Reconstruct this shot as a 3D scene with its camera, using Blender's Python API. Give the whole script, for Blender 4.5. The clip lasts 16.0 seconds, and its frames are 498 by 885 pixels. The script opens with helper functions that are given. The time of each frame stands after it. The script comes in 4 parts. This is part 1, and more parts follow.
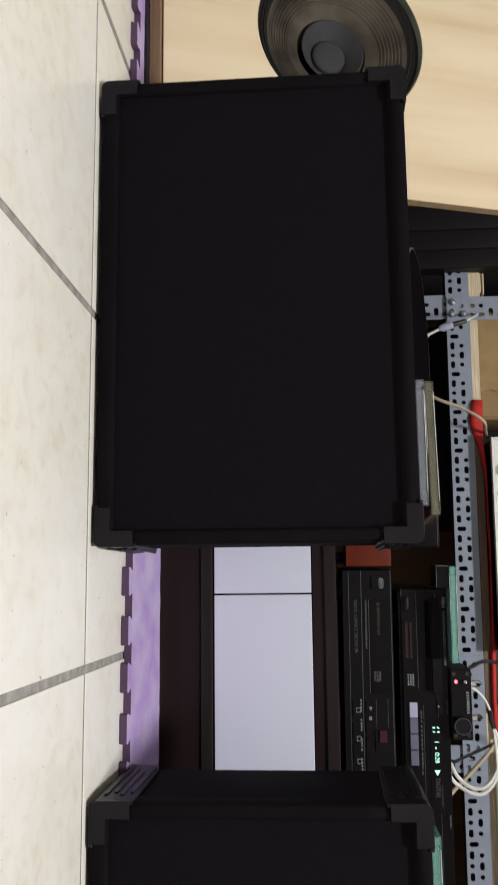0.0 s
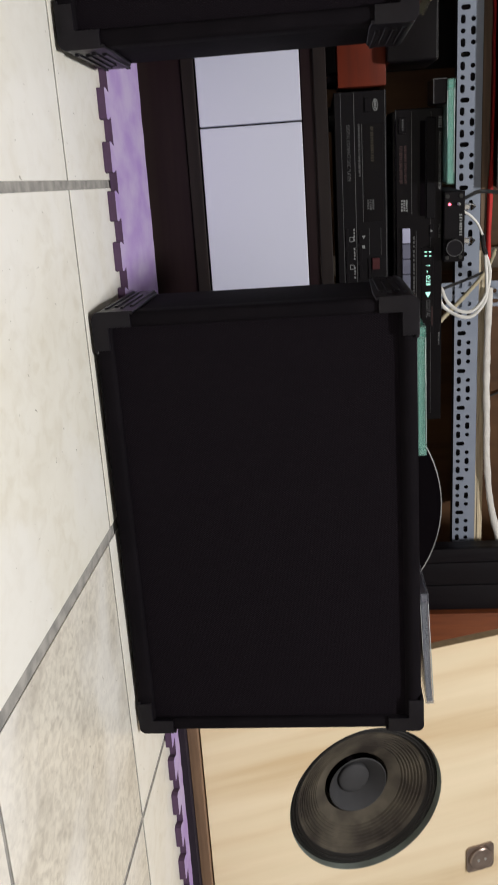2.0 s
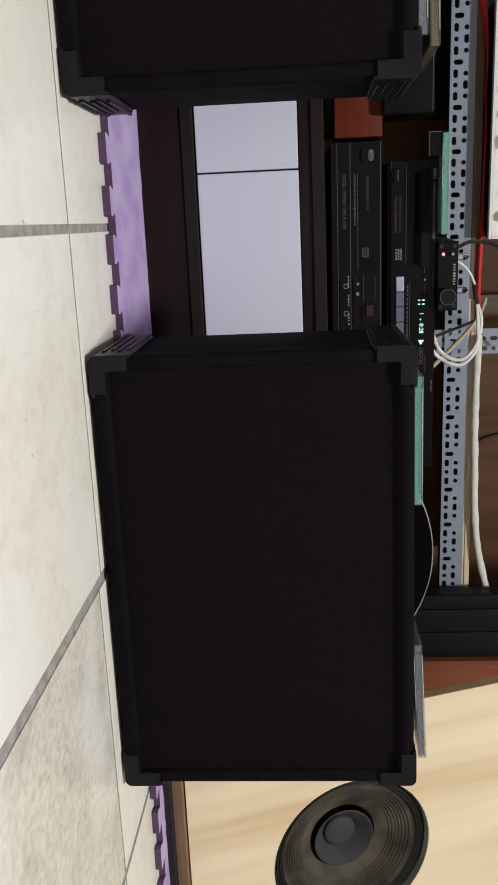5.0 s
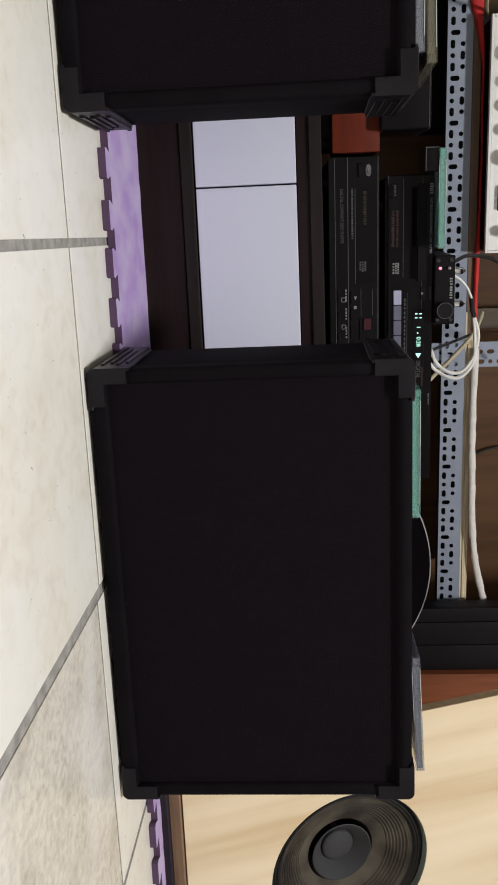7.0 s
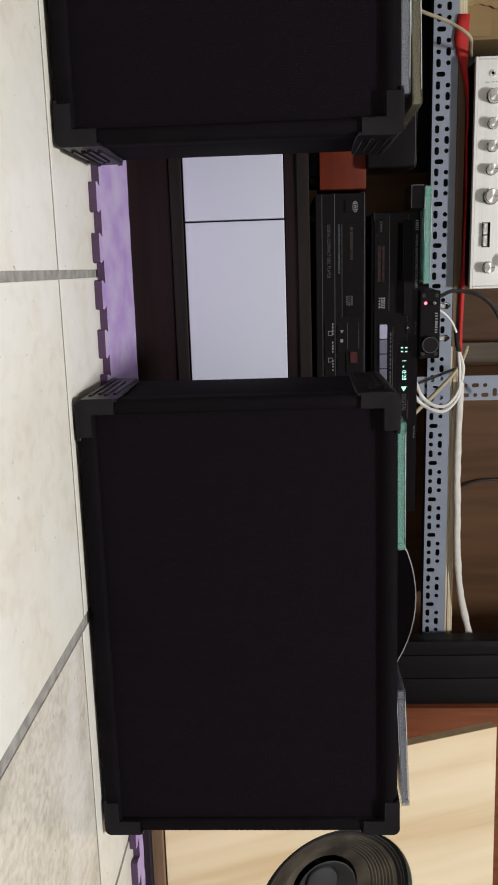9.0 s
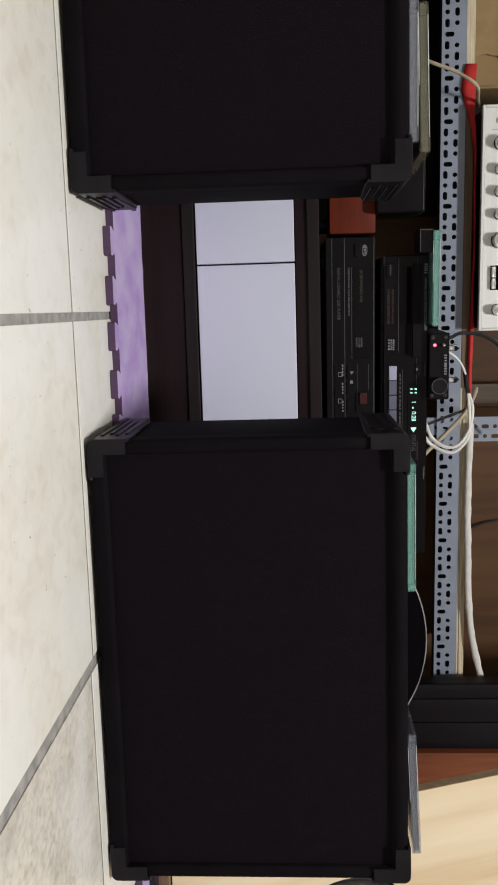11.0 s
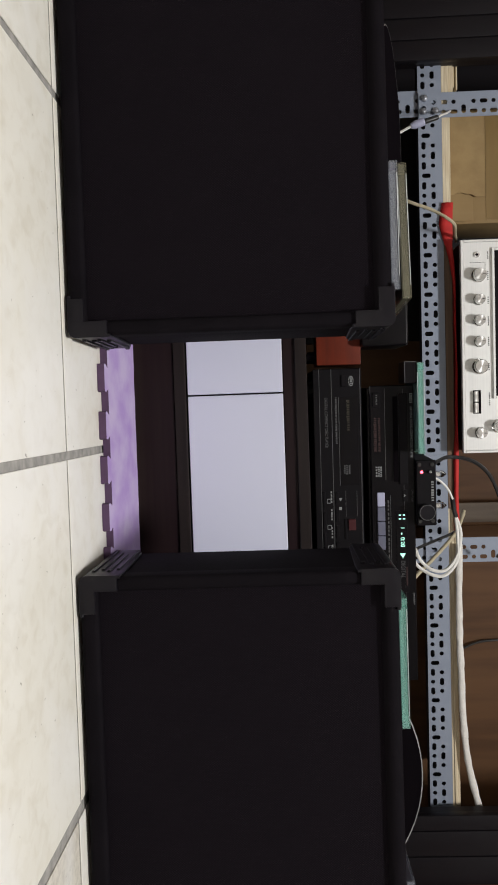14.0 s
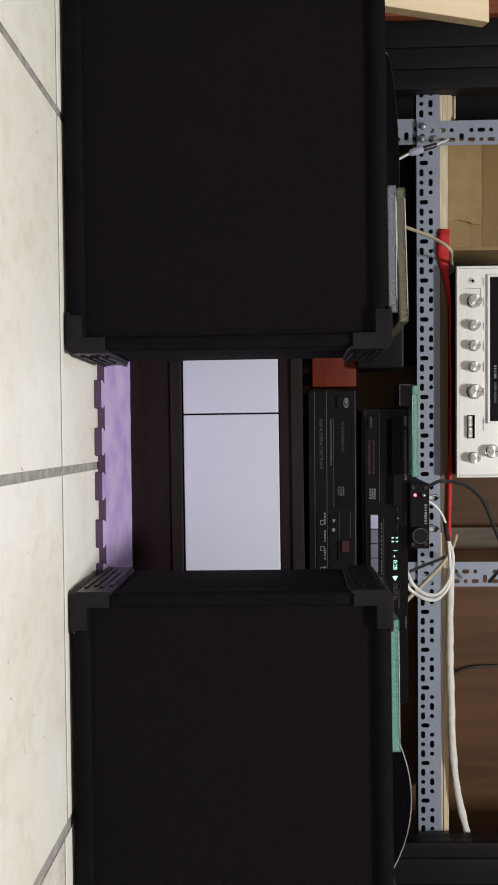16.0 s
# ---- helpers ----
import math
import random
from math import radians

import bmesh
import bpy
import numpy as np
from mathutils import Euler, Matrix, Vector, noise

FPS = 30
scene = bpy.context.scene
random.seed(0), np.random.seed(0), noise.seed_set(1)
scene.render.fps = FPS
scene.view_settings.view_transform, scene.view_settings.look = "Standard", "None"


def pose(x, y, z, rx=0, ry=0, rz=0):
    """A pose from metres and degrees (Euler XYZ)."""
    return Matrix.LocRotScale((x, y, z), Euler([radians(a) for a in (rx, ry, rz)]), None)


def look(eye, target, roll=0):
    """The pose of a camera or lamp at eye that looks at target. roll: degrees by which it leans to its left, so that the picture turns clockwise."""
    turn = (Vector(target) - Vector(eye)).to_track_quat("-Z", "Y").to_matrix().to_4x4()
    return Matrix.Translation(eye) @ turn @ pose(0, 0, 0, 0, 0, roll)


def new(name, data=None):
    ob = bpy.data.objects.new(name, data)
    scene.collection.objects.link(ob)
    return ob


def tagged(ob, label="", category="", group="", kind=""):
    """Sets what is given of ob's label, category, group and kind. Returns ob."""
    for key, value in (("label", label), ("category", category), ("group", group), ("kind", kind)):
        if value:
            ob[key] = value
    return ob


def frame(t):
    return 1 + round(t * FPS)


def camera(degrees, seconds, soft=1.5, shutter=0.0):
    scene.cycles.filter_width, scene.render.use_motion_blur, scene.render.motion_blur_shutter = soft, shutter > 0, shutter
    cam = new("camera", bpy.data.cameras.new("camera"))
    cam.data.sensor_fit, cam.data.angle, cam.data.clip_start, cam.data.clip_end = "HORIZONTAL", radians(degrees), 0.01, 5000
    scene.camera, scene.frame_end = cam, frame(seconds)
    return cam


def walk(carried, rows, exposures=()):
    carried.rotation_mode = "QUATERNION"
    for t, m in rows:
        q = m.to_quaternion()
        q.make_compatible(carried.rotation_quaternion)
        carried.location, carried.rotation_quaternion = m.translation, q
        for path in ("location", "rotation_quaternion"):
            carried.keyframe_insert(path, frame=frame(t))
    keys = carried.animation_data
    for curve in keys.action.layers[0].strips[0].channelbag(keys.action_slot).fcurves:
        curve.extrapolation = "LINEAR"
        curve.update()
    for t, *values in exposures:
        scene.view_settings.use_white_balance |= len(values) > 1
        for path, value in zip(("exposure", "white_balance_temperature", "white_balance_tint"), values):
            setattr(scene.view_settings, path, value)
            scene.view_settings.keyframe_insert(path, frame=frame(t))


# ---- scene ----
cam = camera(32.1, 16.0, soft=1.8, shutter=0.5)
PATH = [
    (0, (0.35, 0.247, 0.233), (0.031, 2.215, 0.08), 88.7),
    (0.5, (0.352, 0.249, 0.233), (0.142, 2.232, 0.085), 88.1),
    (1, (0.364, 0.244, 0.236), (0.389, 2.233, 0.029), 88.6),
    (1.5, (0.412, 0.252, 0.252), (0.781, 2.209, 0.071), 88.5),
    (2, (0.443, 0.252, 0.243), (1.017, 2.159, 0.056), 87.6),
    (2.5, (0.443, 0.26, 0.23), (1.045, 2.16, 0.064), 87.0),
    (3, (0.437, 0.262, 0.227), (0.996, 2.175, 0.061), 87.8),
    (3.5, (0.436, 0.261, 0.228), (0.957, 2.185, 0.066), 88.3),
    (4, (0.436, 0.262, 0.227), (0.946, 2.19, 0.078), 88.4),
    (6.5, (0.434, 0.259, 0.227), (0.905, 2.198, 0.091), 88.4),
    (7, (0.434, 0.258, 0.226), (0.899, 2.198, 0.094), 88.4),
    (7.5, (0.433, 0.257, 0.226), (0.89, 2.2, 0.096), 88.4),
    (8, (0.432, 0.256, 0.226), (0.873, 2.203, 0.1), 88.5),
    (8.5, (0.433, 0.255, 0.226), (0.85, 2.208, 0.114), 88.6),
    (11, (0.431, 0.248, 0.226), (0.736, 2.221, 0.106), 88.8),
    (11.5, (0.422, 0.247, 0.223), (0.661, 2.226, 0.063), 88.2),
    (12, (0.401, 0.24, 0.221), (0.522, 2.231, 0.081), 88.4),
    (12.5, (0.402, 0.238, 0.222), (0.511, 2.232, 0.099), 88.6),
    (13, (0.401, 0.239, 0.221), (0.492, 2.234, 0.125), 88.5),
    (13.5, (0.402, 0.236, 0.223), (0.478, 2.233, 0.128), 88.5),
    (14, (0.399, 0.238, 0.224), (0.461, 2.235, 0.139), 88.1),
    (14.5, (0.4, 0.238, 0.221), (0.439, 2.236, 0.136), 88.6),
    (15, (0.4, 0.236, 0.221), (0.423, 2.234, 0.137), 88.8),
    (15.5, (0.401, 0.235, 0.222), (0.417, 2.234, 0.145), 89.0),
    (16, (0.402, 0.235, 0.221), (0.414, 2.234, 0.154), 89.2),
]
walk(cam, [(t, look(eye, target, roll)) for t, eye, target, roll in PATH],
     exposures=[(0, 0.12), (1, 0.10), (2, 0.0), (11, 0.0), (12.2, 0.08), (16, 0.10)])

# ---- world and light ----
world = bpy.data.worlds.new("world")
world.use_nodes = True
scene.world = world
world.node_tree.nodes["Background"].inputs[0].default_value = (0.8, 0.9, 1.0, 1)
world.node_tree.nodes["Background"].inputs[1].default_value = 0.02


def lamp_panel(x, y, z, sx, sy, watts, colour):
    data = bpy.data.lights.new("tube_light", "AREA")
    data.shape, data.size, data.size_y, data.energy, data.color = "RECTANGLE", sx, sy, watts, colour
    ob = new("tube_light", data)
    ob.matrix_world = pose(x, y, z)
    return ob


lamp_panel(0.66, -0.18, 2.42, 0.32, 0.16, 76, (1.0, 0.985, 0.975))


# ---- materials ----
def material(name, base, rough=0.5, metal=0.0, spec=0.5, grain=None, bump=None, stains=None, **more):
    """grain / stains: (scale vector, amount, colour); bump: (scale, strength, distance)."""
    m = bpy.data.materials.new(name)
    m.use_nodes = True
    nt = m.node_tree
    b = nt.nodes["Principled BSDF"]
    b.inputs["Roughness"].default_value = rough
    b.inputs["Metallic"].default_value = metal
    b.inputs["Specular IOR Level"].default_value = spec
    for key, value in more.items():
        b.inputs[key.replace("_", " ")].default_value = value
    coord = nt.nodes.new("ShaderNodeTexCoord").outputs["Object"]
    colour = None
    rgb = nt.nodes.new("ShaderNodeRGB")
    rgb.outputs[0].default_value = (*base, 1)
    colour = rgb.outputs[0]
    for layer, detail in ((grain, 6), (stains, 4)):
        if layer:
            scale, amount, other = layer
            mp = nt.nodes.new("ShaderNodeMapping")
            mp.inputs["Scale"].default_value = scale
            nt.links.new(coord, mp.inputs[0])
            tex = nt.nodes.new("ShaderNodeTexNoise")
            tex.inputs["Scale"].default_value, tex.inputs["Detail"].default_value = 1, detail
            nt.links.new(mp.outputs[0], tex.inputs[0])
            ramp = nt.nodes.new("ShaderNodeMapRange")
            ramp.inputs[1].default_value, ramp.inputs[2].default_value = 0.38, 0.66
            ramp.inputs[4].default_value = amount
            nt.links.new(tex.outputs[0], ramp.inputs[0])
            mix = nt.nodes.new("ShaderNodeMix")
            mix.data_type = "RGBA"
            nt.links.new(ramp.outputs[0], mix.inputs[0])
            nt.links.new(colour, mix.inputs[6])
            mix.inputs[7].default_value = (*other, 1)
            colour = mix.outputs[2]
    nt.links.new(colour, b.inputs["Base Color"])
    if bump:
        scale, strength, distance = bump
        tex = nt.nodes.new("ShaderNodeTexNoise")
        tex.inputs["Scale"].default_value, tex.inputs["Detail"].default_value = scale, 4
        nt.links.new(coord, tex.inputs[0])
        bn = nt.nodes.new("ShaderNodeBump")
        bn.inputs["Strength"].default_value, bn.inputs["Distance"].default_value = strength, distance
        nt.links.new(tex.outputs[0], bn.inputs["Height"])
        nt.links.new(bn.outputs[0], b.inputs["Normal"])
    return m


def glow(name, colour, strength):
    m = material(name, (0.02, 0.02, 0.02), 0.4)
    b = m.node_tree.nodes["Principled BSDF"]
    b.inputs["Emission Color"].default_value = (*colour, 1)
    b.inputs["Emission Strength"].default_value = strength
    return m


def tile_material(name, base, vein, amount, fine, low=0.52, high=0.74):
    """Glazed floor tile: soft cloudy veins and fine specks that differ from tile to tile."""
    m = material(name, base, 0.32, bump=(60, 0.04, 0.001))
    nt = m.node_tree
    b = nt.nodes["Principled BSDF"]
    coord = nt.nodes.new("ShaderNodeTexCoord").outputs["Object"]
    info = nt.nodes.new("ShaderNodeObjectInfo").outputs["Random"]
    colour = b.inputs["Base Color"].links[0].from_socket
    shift = nt.nodes.new("ShaderNodeVectorMath")
    shift.operation = "ADD"
    far = nt.nodes.new("ShaderNodeMath")
    far.operation = "MULTIPLY"
    far.inputs[1].default_value = 37.0
    nt.links.new(info, far.inputs[0])
    nt.links.new(coord, shift.inputs[0])
    nt.links.new(far.outputs[0], shift.inputs[1])
    for scale, lo, hi, share, other in (((20, 14, 20), 0.46, 0.74, amount * 0.40, vein), ((fine, fine * 0.8, fine), low, high, amount * 0.55, vein), ((5, 6, 5), 0.45, 0.60, 0.5, (0.86, 0.85, 0.82)), ((170, 110, 170), 0.71, 0.75, 0.75, (0.22, 0.19, 0.14))):
        mp = nt.nodes.new("ShaderNodeMapping")
        mp.inputs["Scale"].default_value = scale
        nt.links.new(shift.outputs[0], mp.inputs[0])
        tex = nt.nodes.new("ShaderNodeTexNoise")
        tex.inputs["Scale"].default_value, tex.inputs["Detail"].default_value, tex.inputs["Distortion"].default_value = 1, 7, 0.5
        nt.links.new(mp.outputs[0], tex.inputs[0])
        ramp = nt.nodes.new("ShaderNodeMapRange")
        ramp.inputs[1].default_value, ramp.inputs[2].default_value, ramp.inputs[4].default_value = lo, hi, share
        nt.links.new(tex.outputs[0], ramp.inputs[0])
        mix = nt.nodes.new("ShaderNodeMix")
        mix.data_type = "RGBA"
        nt.links.new(ramp.outputs[0], mix.inputs[0])
        nt.links.new(colour, mix.inputs[6])
        mix.inputs[7].default_value = (*other, 1)
        colour = mix.outputs[2]
    nt.links.new(colour, b.inputs["Base Color"])
    return m


def weave_material():
    """Woven black grille cloth: fine diagonal rows of threads about 2.4 mm apart."""
    m = material("grille_cloth", (0.004, 0.004, 0.005), 0.9, spec=0.05)
    nt = m.node_tree
    b = nt.nodes["Principled BSDF"]
    coord = nt.nodes.new("ShaderNodeTexCoord").outputs["Object"]
    waves = []
    for angle in (40, -40):
        mp = nt.nodes.new("ShaderNodeMapping")
        mp.inputs["Rotation"].default_value = (0, radians(angle), 0)
        nt.links.new(coord, mp.inputs[0])
        w = nt.nodes.new("ShaderNodeTexWave")
        w.inputs["Scale"].default_value = 160
        w.inputs["Distortion"].default_value, w.inputs["Detail"].default_value = 1.8, 2
        nt.links.new(mp.outputs[0], w.inputs[0])
        waves.append(w.outputs["Fac"])
    mul = nt.nodes.new("ShaderNodeMath")
    mul.operation = "MULTIPLY"
    nt.links.new(waves[0], mul.inputs[0])
    nt.links.new(waves[1], mul.inputs[1])
    mix = nt.nodes.new("ShaderNodeMix")
    mix.data_type = "RGBA"
    mix.inputs[6].default_value = (0.0044, 0.0033, 0.0048, 1)
    mix.inputs[7].default_value = (0.0125, 0.0096, 0.0132, 1)
    nt.links.new(mul.outputs[0], mix.inputs[0])
    nt.links.new(mix.outputs[2], b.inputs["Base Color"])
    bn = nt.nodes.new("ShaderNodeBump")
    bn.inputs["Strength"].default_value, bn.inputs["Distance"].default_value = 0.5, 0.0008
    nt.links.new(mul.outputs[0], bn.inputs["Height"])
    nt.links.new(bn.outputs[0], b.inputs["Normal"])
    return m


TILE = tile_material("cream_tile", (0.82, 0.795, 0.715), (0.64, 0.59, 0.48), 0.75, 55, 0.47, 0.70)
TILE_WORN = tile_material("worn_tile", (0.73, 0.69, 0.60), (0.33, 0.295, 0.250), 1.0, 120, 0.40, 0.72)
GROUT = material("grey_grout", (0.35, 0.335, 0.31), 0.9, grain=((60, 60, 60), 0.9, (0.19, 0.185, 0.175)), bump=(300, 0.3, 0.001))
# tone chosen for how much light the unseen walls and ceiling bounce
PAINT = material("unseen_wall_paint", (0.52, 0.50, 0.48), 0.8, grain=((3, 3, 3), 0.4, (0.46, 0.44, 0.42)), bump=(120, 0.1, 0.001))
FOAM = material("purple_foam", (0.375, 0.25, 0.55), 0.8, grain=((14, 14, 14), 0.6, (0.44, 0.33, 0.58)),
                stains=((22, 14, 9), 0.75, (0.53, 0.45, 0.63)), bump=(500, 0.15, 0.001))
FOAM_EDGE = material("dark_foam_sides", (0.090, 0.047, 0.102), 0.9, grain=((60, 60, 60), 0.6, (0.075, 0.040, 0.080)), bump=(500, 0.3, 0.001))
VINYL = material("black_vinyl", (0.0040, 0.0031, 0.0044), 0.8, spec=0.06, grain=((30, 30, 30), 0.6, (0.0066, 0.0052, 0.0070)), bump=(700, 0.45, 0.0008))
PLASTIC = material("black_plastic", (0.0062, 0.0052, 0.0074), 0.40, spec=0.20, grain=((60, 60, 60), 0.5, (0.0100, 0.0088, 0.0118)), bump=(260, 0.12, 0.0005))
CLOTH = weave_material()
ESPRESSO = material("dark_wood", (0.0125, 0.0055, 0.0070), 0.45, spec=0.18, grain=((6, 60, 160), 0.7, (0.017, 0.0095, 0.009)), bump=(150, 0.06, 0.0005))
ESPRESSO_EDGE = material("dark_wood_edge", (0.0135, 0.0098, 0.0096), 0.5, spec=0.2, grain=((8, 60, 160), 0.7, (0.021, 0.015, 0.0135)))
WHITE = material("lilac_white_laminate", (0.67, 0.69, 0.82), 0.42, grain=((7, 7, 7), 0.3, (0.62, 0.64, 0.77)), bump=(300, 0.03, 0.0004))
MAPLE = material("light_maple_laminate", (0.83, 0.700, 0.500), 0.42, grain=((14, 6, 1.2), 0.85, (0.62, 0.455, 0.262)),
                 stains=((38, 16, 2.2), 0.65, (0.78, 0.66, 0.46)), bump=(120, 0.03, 0.0004))
MAPLE_EDGE = material("raw_board_edge", (0.42, 0.30, 0.17), 0.7, grain=((90, 90, 90), 0.6, (0.30, 0.21, 0.12)))
TAN_EDGE = material("brown_wood_strip", (0.24, 0.145, 0.085), 0.6, grain=((8, 90, 160), 0.7, (0.15, 0.09, 0.055)))
BROWN_STRIP = material("brown_strip_wood", (0.17, 0.105, 0.062), 0.65, grain=((6, 60, 140), 0.8, (0.095, 0.056, 0.034)), bump=(150, 0.1, 0.0005))
REDWOOD = material("red_brown_wood", (0.25, 0.075, 0.028), 0.42, grain=((70, 70, 5), 0.8, (0.15, 0.042, 0.018)), bump=(90, 0.06, 0.0006))
CHERRY = material("cherry_box_wood", (0.128, 0.019, 0.007), 0.55, spec=0.15, grain=((12, 60, 90), 0.7, (0.080, 0.015, 0.008)), bump=(160, 0.08, 0.0005))
BLACK_PAINT = material("black_painted_wood", (0.0080, 0.0062, 0.0082), 0.5, spec=0.2, grain=((60, 60, 6), 0.6, (0.009, 0.008, 0.0095)), bump=(160, 0.12, 0.0006))
STEEL = material("grey_enamel_steel", (0.285, 0.325, 0.405), 0.45, metal=0.15, grain=((25, 25, 25), 0.4, (0.235, 0.27, 0.345)), bump=(250, 0.06, 0.0004))
PLY = material("plywood_edge", (0.80, 0.71, 0.52), 0.7, grain=((14, 60, 420), 0.85, (0.46, 0.35, 0.21)), stains=((22, 22, 90), 0.5, (0.62, 0.50, 0.33)), bump=(200, 0.2, 0.0008))
PLY_FACE = material("brown_plywood", (0.105, 0.050, 0.021), 0.6, spec=0.3, grain=((34, 34, 3), 0.85, (0.058, 0.027, 0.012)), stains=((9, 3, 2), 0.55, (0.135, 0.068, 0.030)), bump=(60, 0.1, 0.0006))
CARD = material("cardboard", (0.30, 0.205, 0.088), 0.75, grain=((6, 6, 6), 0.6, (0.25, 0.16, 0.066)), stains=((40, 4, 4), 0.35, (0.35, 0.25, 0.12)), bump=(80, 0.1, 0.0008))
CARD_PALE = material("pale_torn_card", (0.35, 0.245, 0.115), 0.85, grain=((30, 30, 30), 0.7, (0.27, 0.18, 0.08)), bump=(160, 0.3, 0.0008))
CARD_TAPE = material("brown_tape", (0.25, 0.165, 0.062), 0.35, grain=((5, 5, 60), 0.6, (0.20, 0.128, 0.048)))
RED = material("red_cloth", (0.58, 0.025, 0.022), 0.75, grain=((60, 60, 60), 0.5, (0.40, 0.015, 0.016)), bump=(500, 0.3, 0.0006))
FELT = material("white_wadding", (0.76, 0.74, 0.70), 0.9, grain=((60, 60, 60), 0.6, (0.60, 0.57, 0.52)), bump=(220, 0.6, 0.002))
CHARCOAL = material("charcoal_metal", (0.0060, 0.0050, 0.0062), 0.55, spec=0.11, grain=((30, 200, 200), 0.5, (0.0044, 0.0040, 0.0047)), bump=(500, 0.06, 0.0003))
GLOSS = material("gloss_black", (0.0050, 0.0040, 0.0050), 0.30, spec=0.13, grain=((20, 20, 20), 0.4, (0.0035, 0.003, 0.0035)))
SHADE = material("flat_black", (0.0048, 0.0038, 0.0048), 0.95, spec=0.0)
PRINT = material("grey_print", (0.22, 0.23, 0.23), 0.6)
RIM_GLINT = material("painted_rim_glint", (0.10, 0.10, 0.10), 0.45, grain=((14, 14, 14), 0.9, (0.34, 0.34, 0.33)))
PRINT_DIM = material("dim_print", (0.075, 0.076, 0.078), 0.6)
PRINT_RED = material("red_print", (0.022, 0.002, 0.002), 0.6)
PRINT_GOLD = material("gold_print", (0.020, 0.015, 0.006), 0.5)
BUTTON_RED = material("red_button", (0.045, 0.004, 0.006), 0.4)
LILAC = material("lilac_reflection_and_plug", (0.42, 0.43, 0.58), 0.4, grain=((50, 50, 50), 0.4, (0.30, 0.31, 0.43)))
LILAC_DARK = material("faint_lilac_reflection", (0.13, 0.135, 0.19), 0.35, grain=((50, 50, 50), 0.4, (0.09, 0.095, 0.13)))
SILVER = material("brushed_silver", (0.86, 0.86, 0.84), 0.42, metal=0.25, grain=((3, 200, 500), 0.35, (0.70, 0.70, 0.68)))
CHROME = material("turned_aluminium", (0.82, 0.82, 0.80), 0.24, metal=1.0, grain=((200, 200, 200), 0.3, (0.6, 0.6, 0.6)))
SPUN = CHROME.node_tree.nodes.new("ShaderNodeTangent")
SPUN.direction_type, SPUN.axis = "RADIAL", "Y"
CHROME.node_tree.links.new(SPUN.outputs[0], CHROME.node_tree.nodes["Principled BSDF"].inputs["Tangent"])
CHROME.node_tree.nodes["Principled BSDF"].inputs["Anisotropic"].default_value = 0.85
NICKEL = material("nickel_plate", (0.36, 0.29, 0.25), 0.30, metal=0.85, grain=((40, 40, 40), 0.6, (0.22, 0.17, 0.145)))
CONE = material("grey_paper_cone", (0.092, 0.079, 0.060), 0.85, spec=0.2, grain=((16, 16, 16), 0.6, (0.125, 0.108, 0.082)), stains=((13, 13, 13), 0.95, (0.026, 0.021, 0.018)), bump=(250, 0.15, 0.0006))
CAP = material("grey_dust_cap", (0.052, 0.052, 0.056), 0.7, spec=0.2, grain=((20, 20, 20), 0.6, (0.036, 0.035, 0.036)), bump=(120, 0.08, 0.0005))
RUBBER = material("black_rubber", (0.011, 0.0095, 0.0085), 0.5, spec=0.3, grain=((30, 30, 30), 0.6, (0.014, 0.013, 0.012)))
OLIVE = material("dark_basket_metal", (0.016, 0.0155, 0.0135), 0.55, metal=0.1, grain=((50, 50, 50), 0.5, (0.010, 0.010, 0.009)))
WIRE_BLACK = material("black_cable", (0.015, 0.015, 0.016), 0.4)
WIRE_WHITE = material("white_cable", (0.78, 0.77, 0.73), 0.4)
WIRE_BEIGE = material("clear_cable", (0.50, 0.44, 0.30), 0.3)
LED_RED = glow("red_led", (1.0, 0.06, 0.10), 9.0)
DIGITS = glow("green_digits", (0.48, 1.0, 0.82), 1.5)


def clear(name, colour, rough=0.12):
    """Thin clear plastic: mostly see-through, with a glossy face."""
    return material(name, colour, rough, spec=0.5, Alpha=0.30)


CLEAR = clear("clear_plastic", (0.30, 0.32, 0.36))
CLEAR_GREEN = clear("green_clear_plastic", (0.30, 0.58, 0.50))
CLEAR_OLD = clear("yellowed_clear_plastic", (0.23, 0.215, 0.15))
GLASS = material("tube_glass", (1, 1, 1), 0.02, Transmission_Weight=1.0, IOR=1.3)
GREY_WOOD = material("grey_brown_wood", (0.115, 0.090, 0.068), 0.7, grain=((60, 60, 5), 0.8, (0.065, 0.048, 0.036)), bump=(120, 0.15, 0.0006))
ZINC = material("dull_zinc", (0.36, 0.38, 0.42), 0.35, metal=0.7, grain=((120, 120, 120), 0.5, (0.22, 0.23, 0.26)))
RIM_PAINT = material("grey_green_paint", (0.215, 0.245, 0.220), 0.6, grain=((12, 12, 12), 0.7, (0.095, 0.105, 0.085)))
GAP_SHADE = material("purple_gap_shade", (0.013, 0.006, 0.017), 0.9, grain=((40, 40, 40), 0.5, (0.009, 0.004, 0.012)))
TRAY_GREY = material("grey_disc_tray", (0.15, 0.147, 0.185), 0.3, grain=((30, 12, 30), 0.8, (0.07, 0.068, 0.09)))
TRAY_OLD = material("yellowed_disc_tray", (0.140, 0.136, 0.095), 0.3, grain=((30, 12, 30), 0.8, (0.060, 0.058, 0.042)))
TRAY_GREEN = material("green_disc_tray", (0.13, 0.36, 0.29), 0.3, grain=((40, 15, 40), 0.7, (0.07, 0.22, 0.18)))


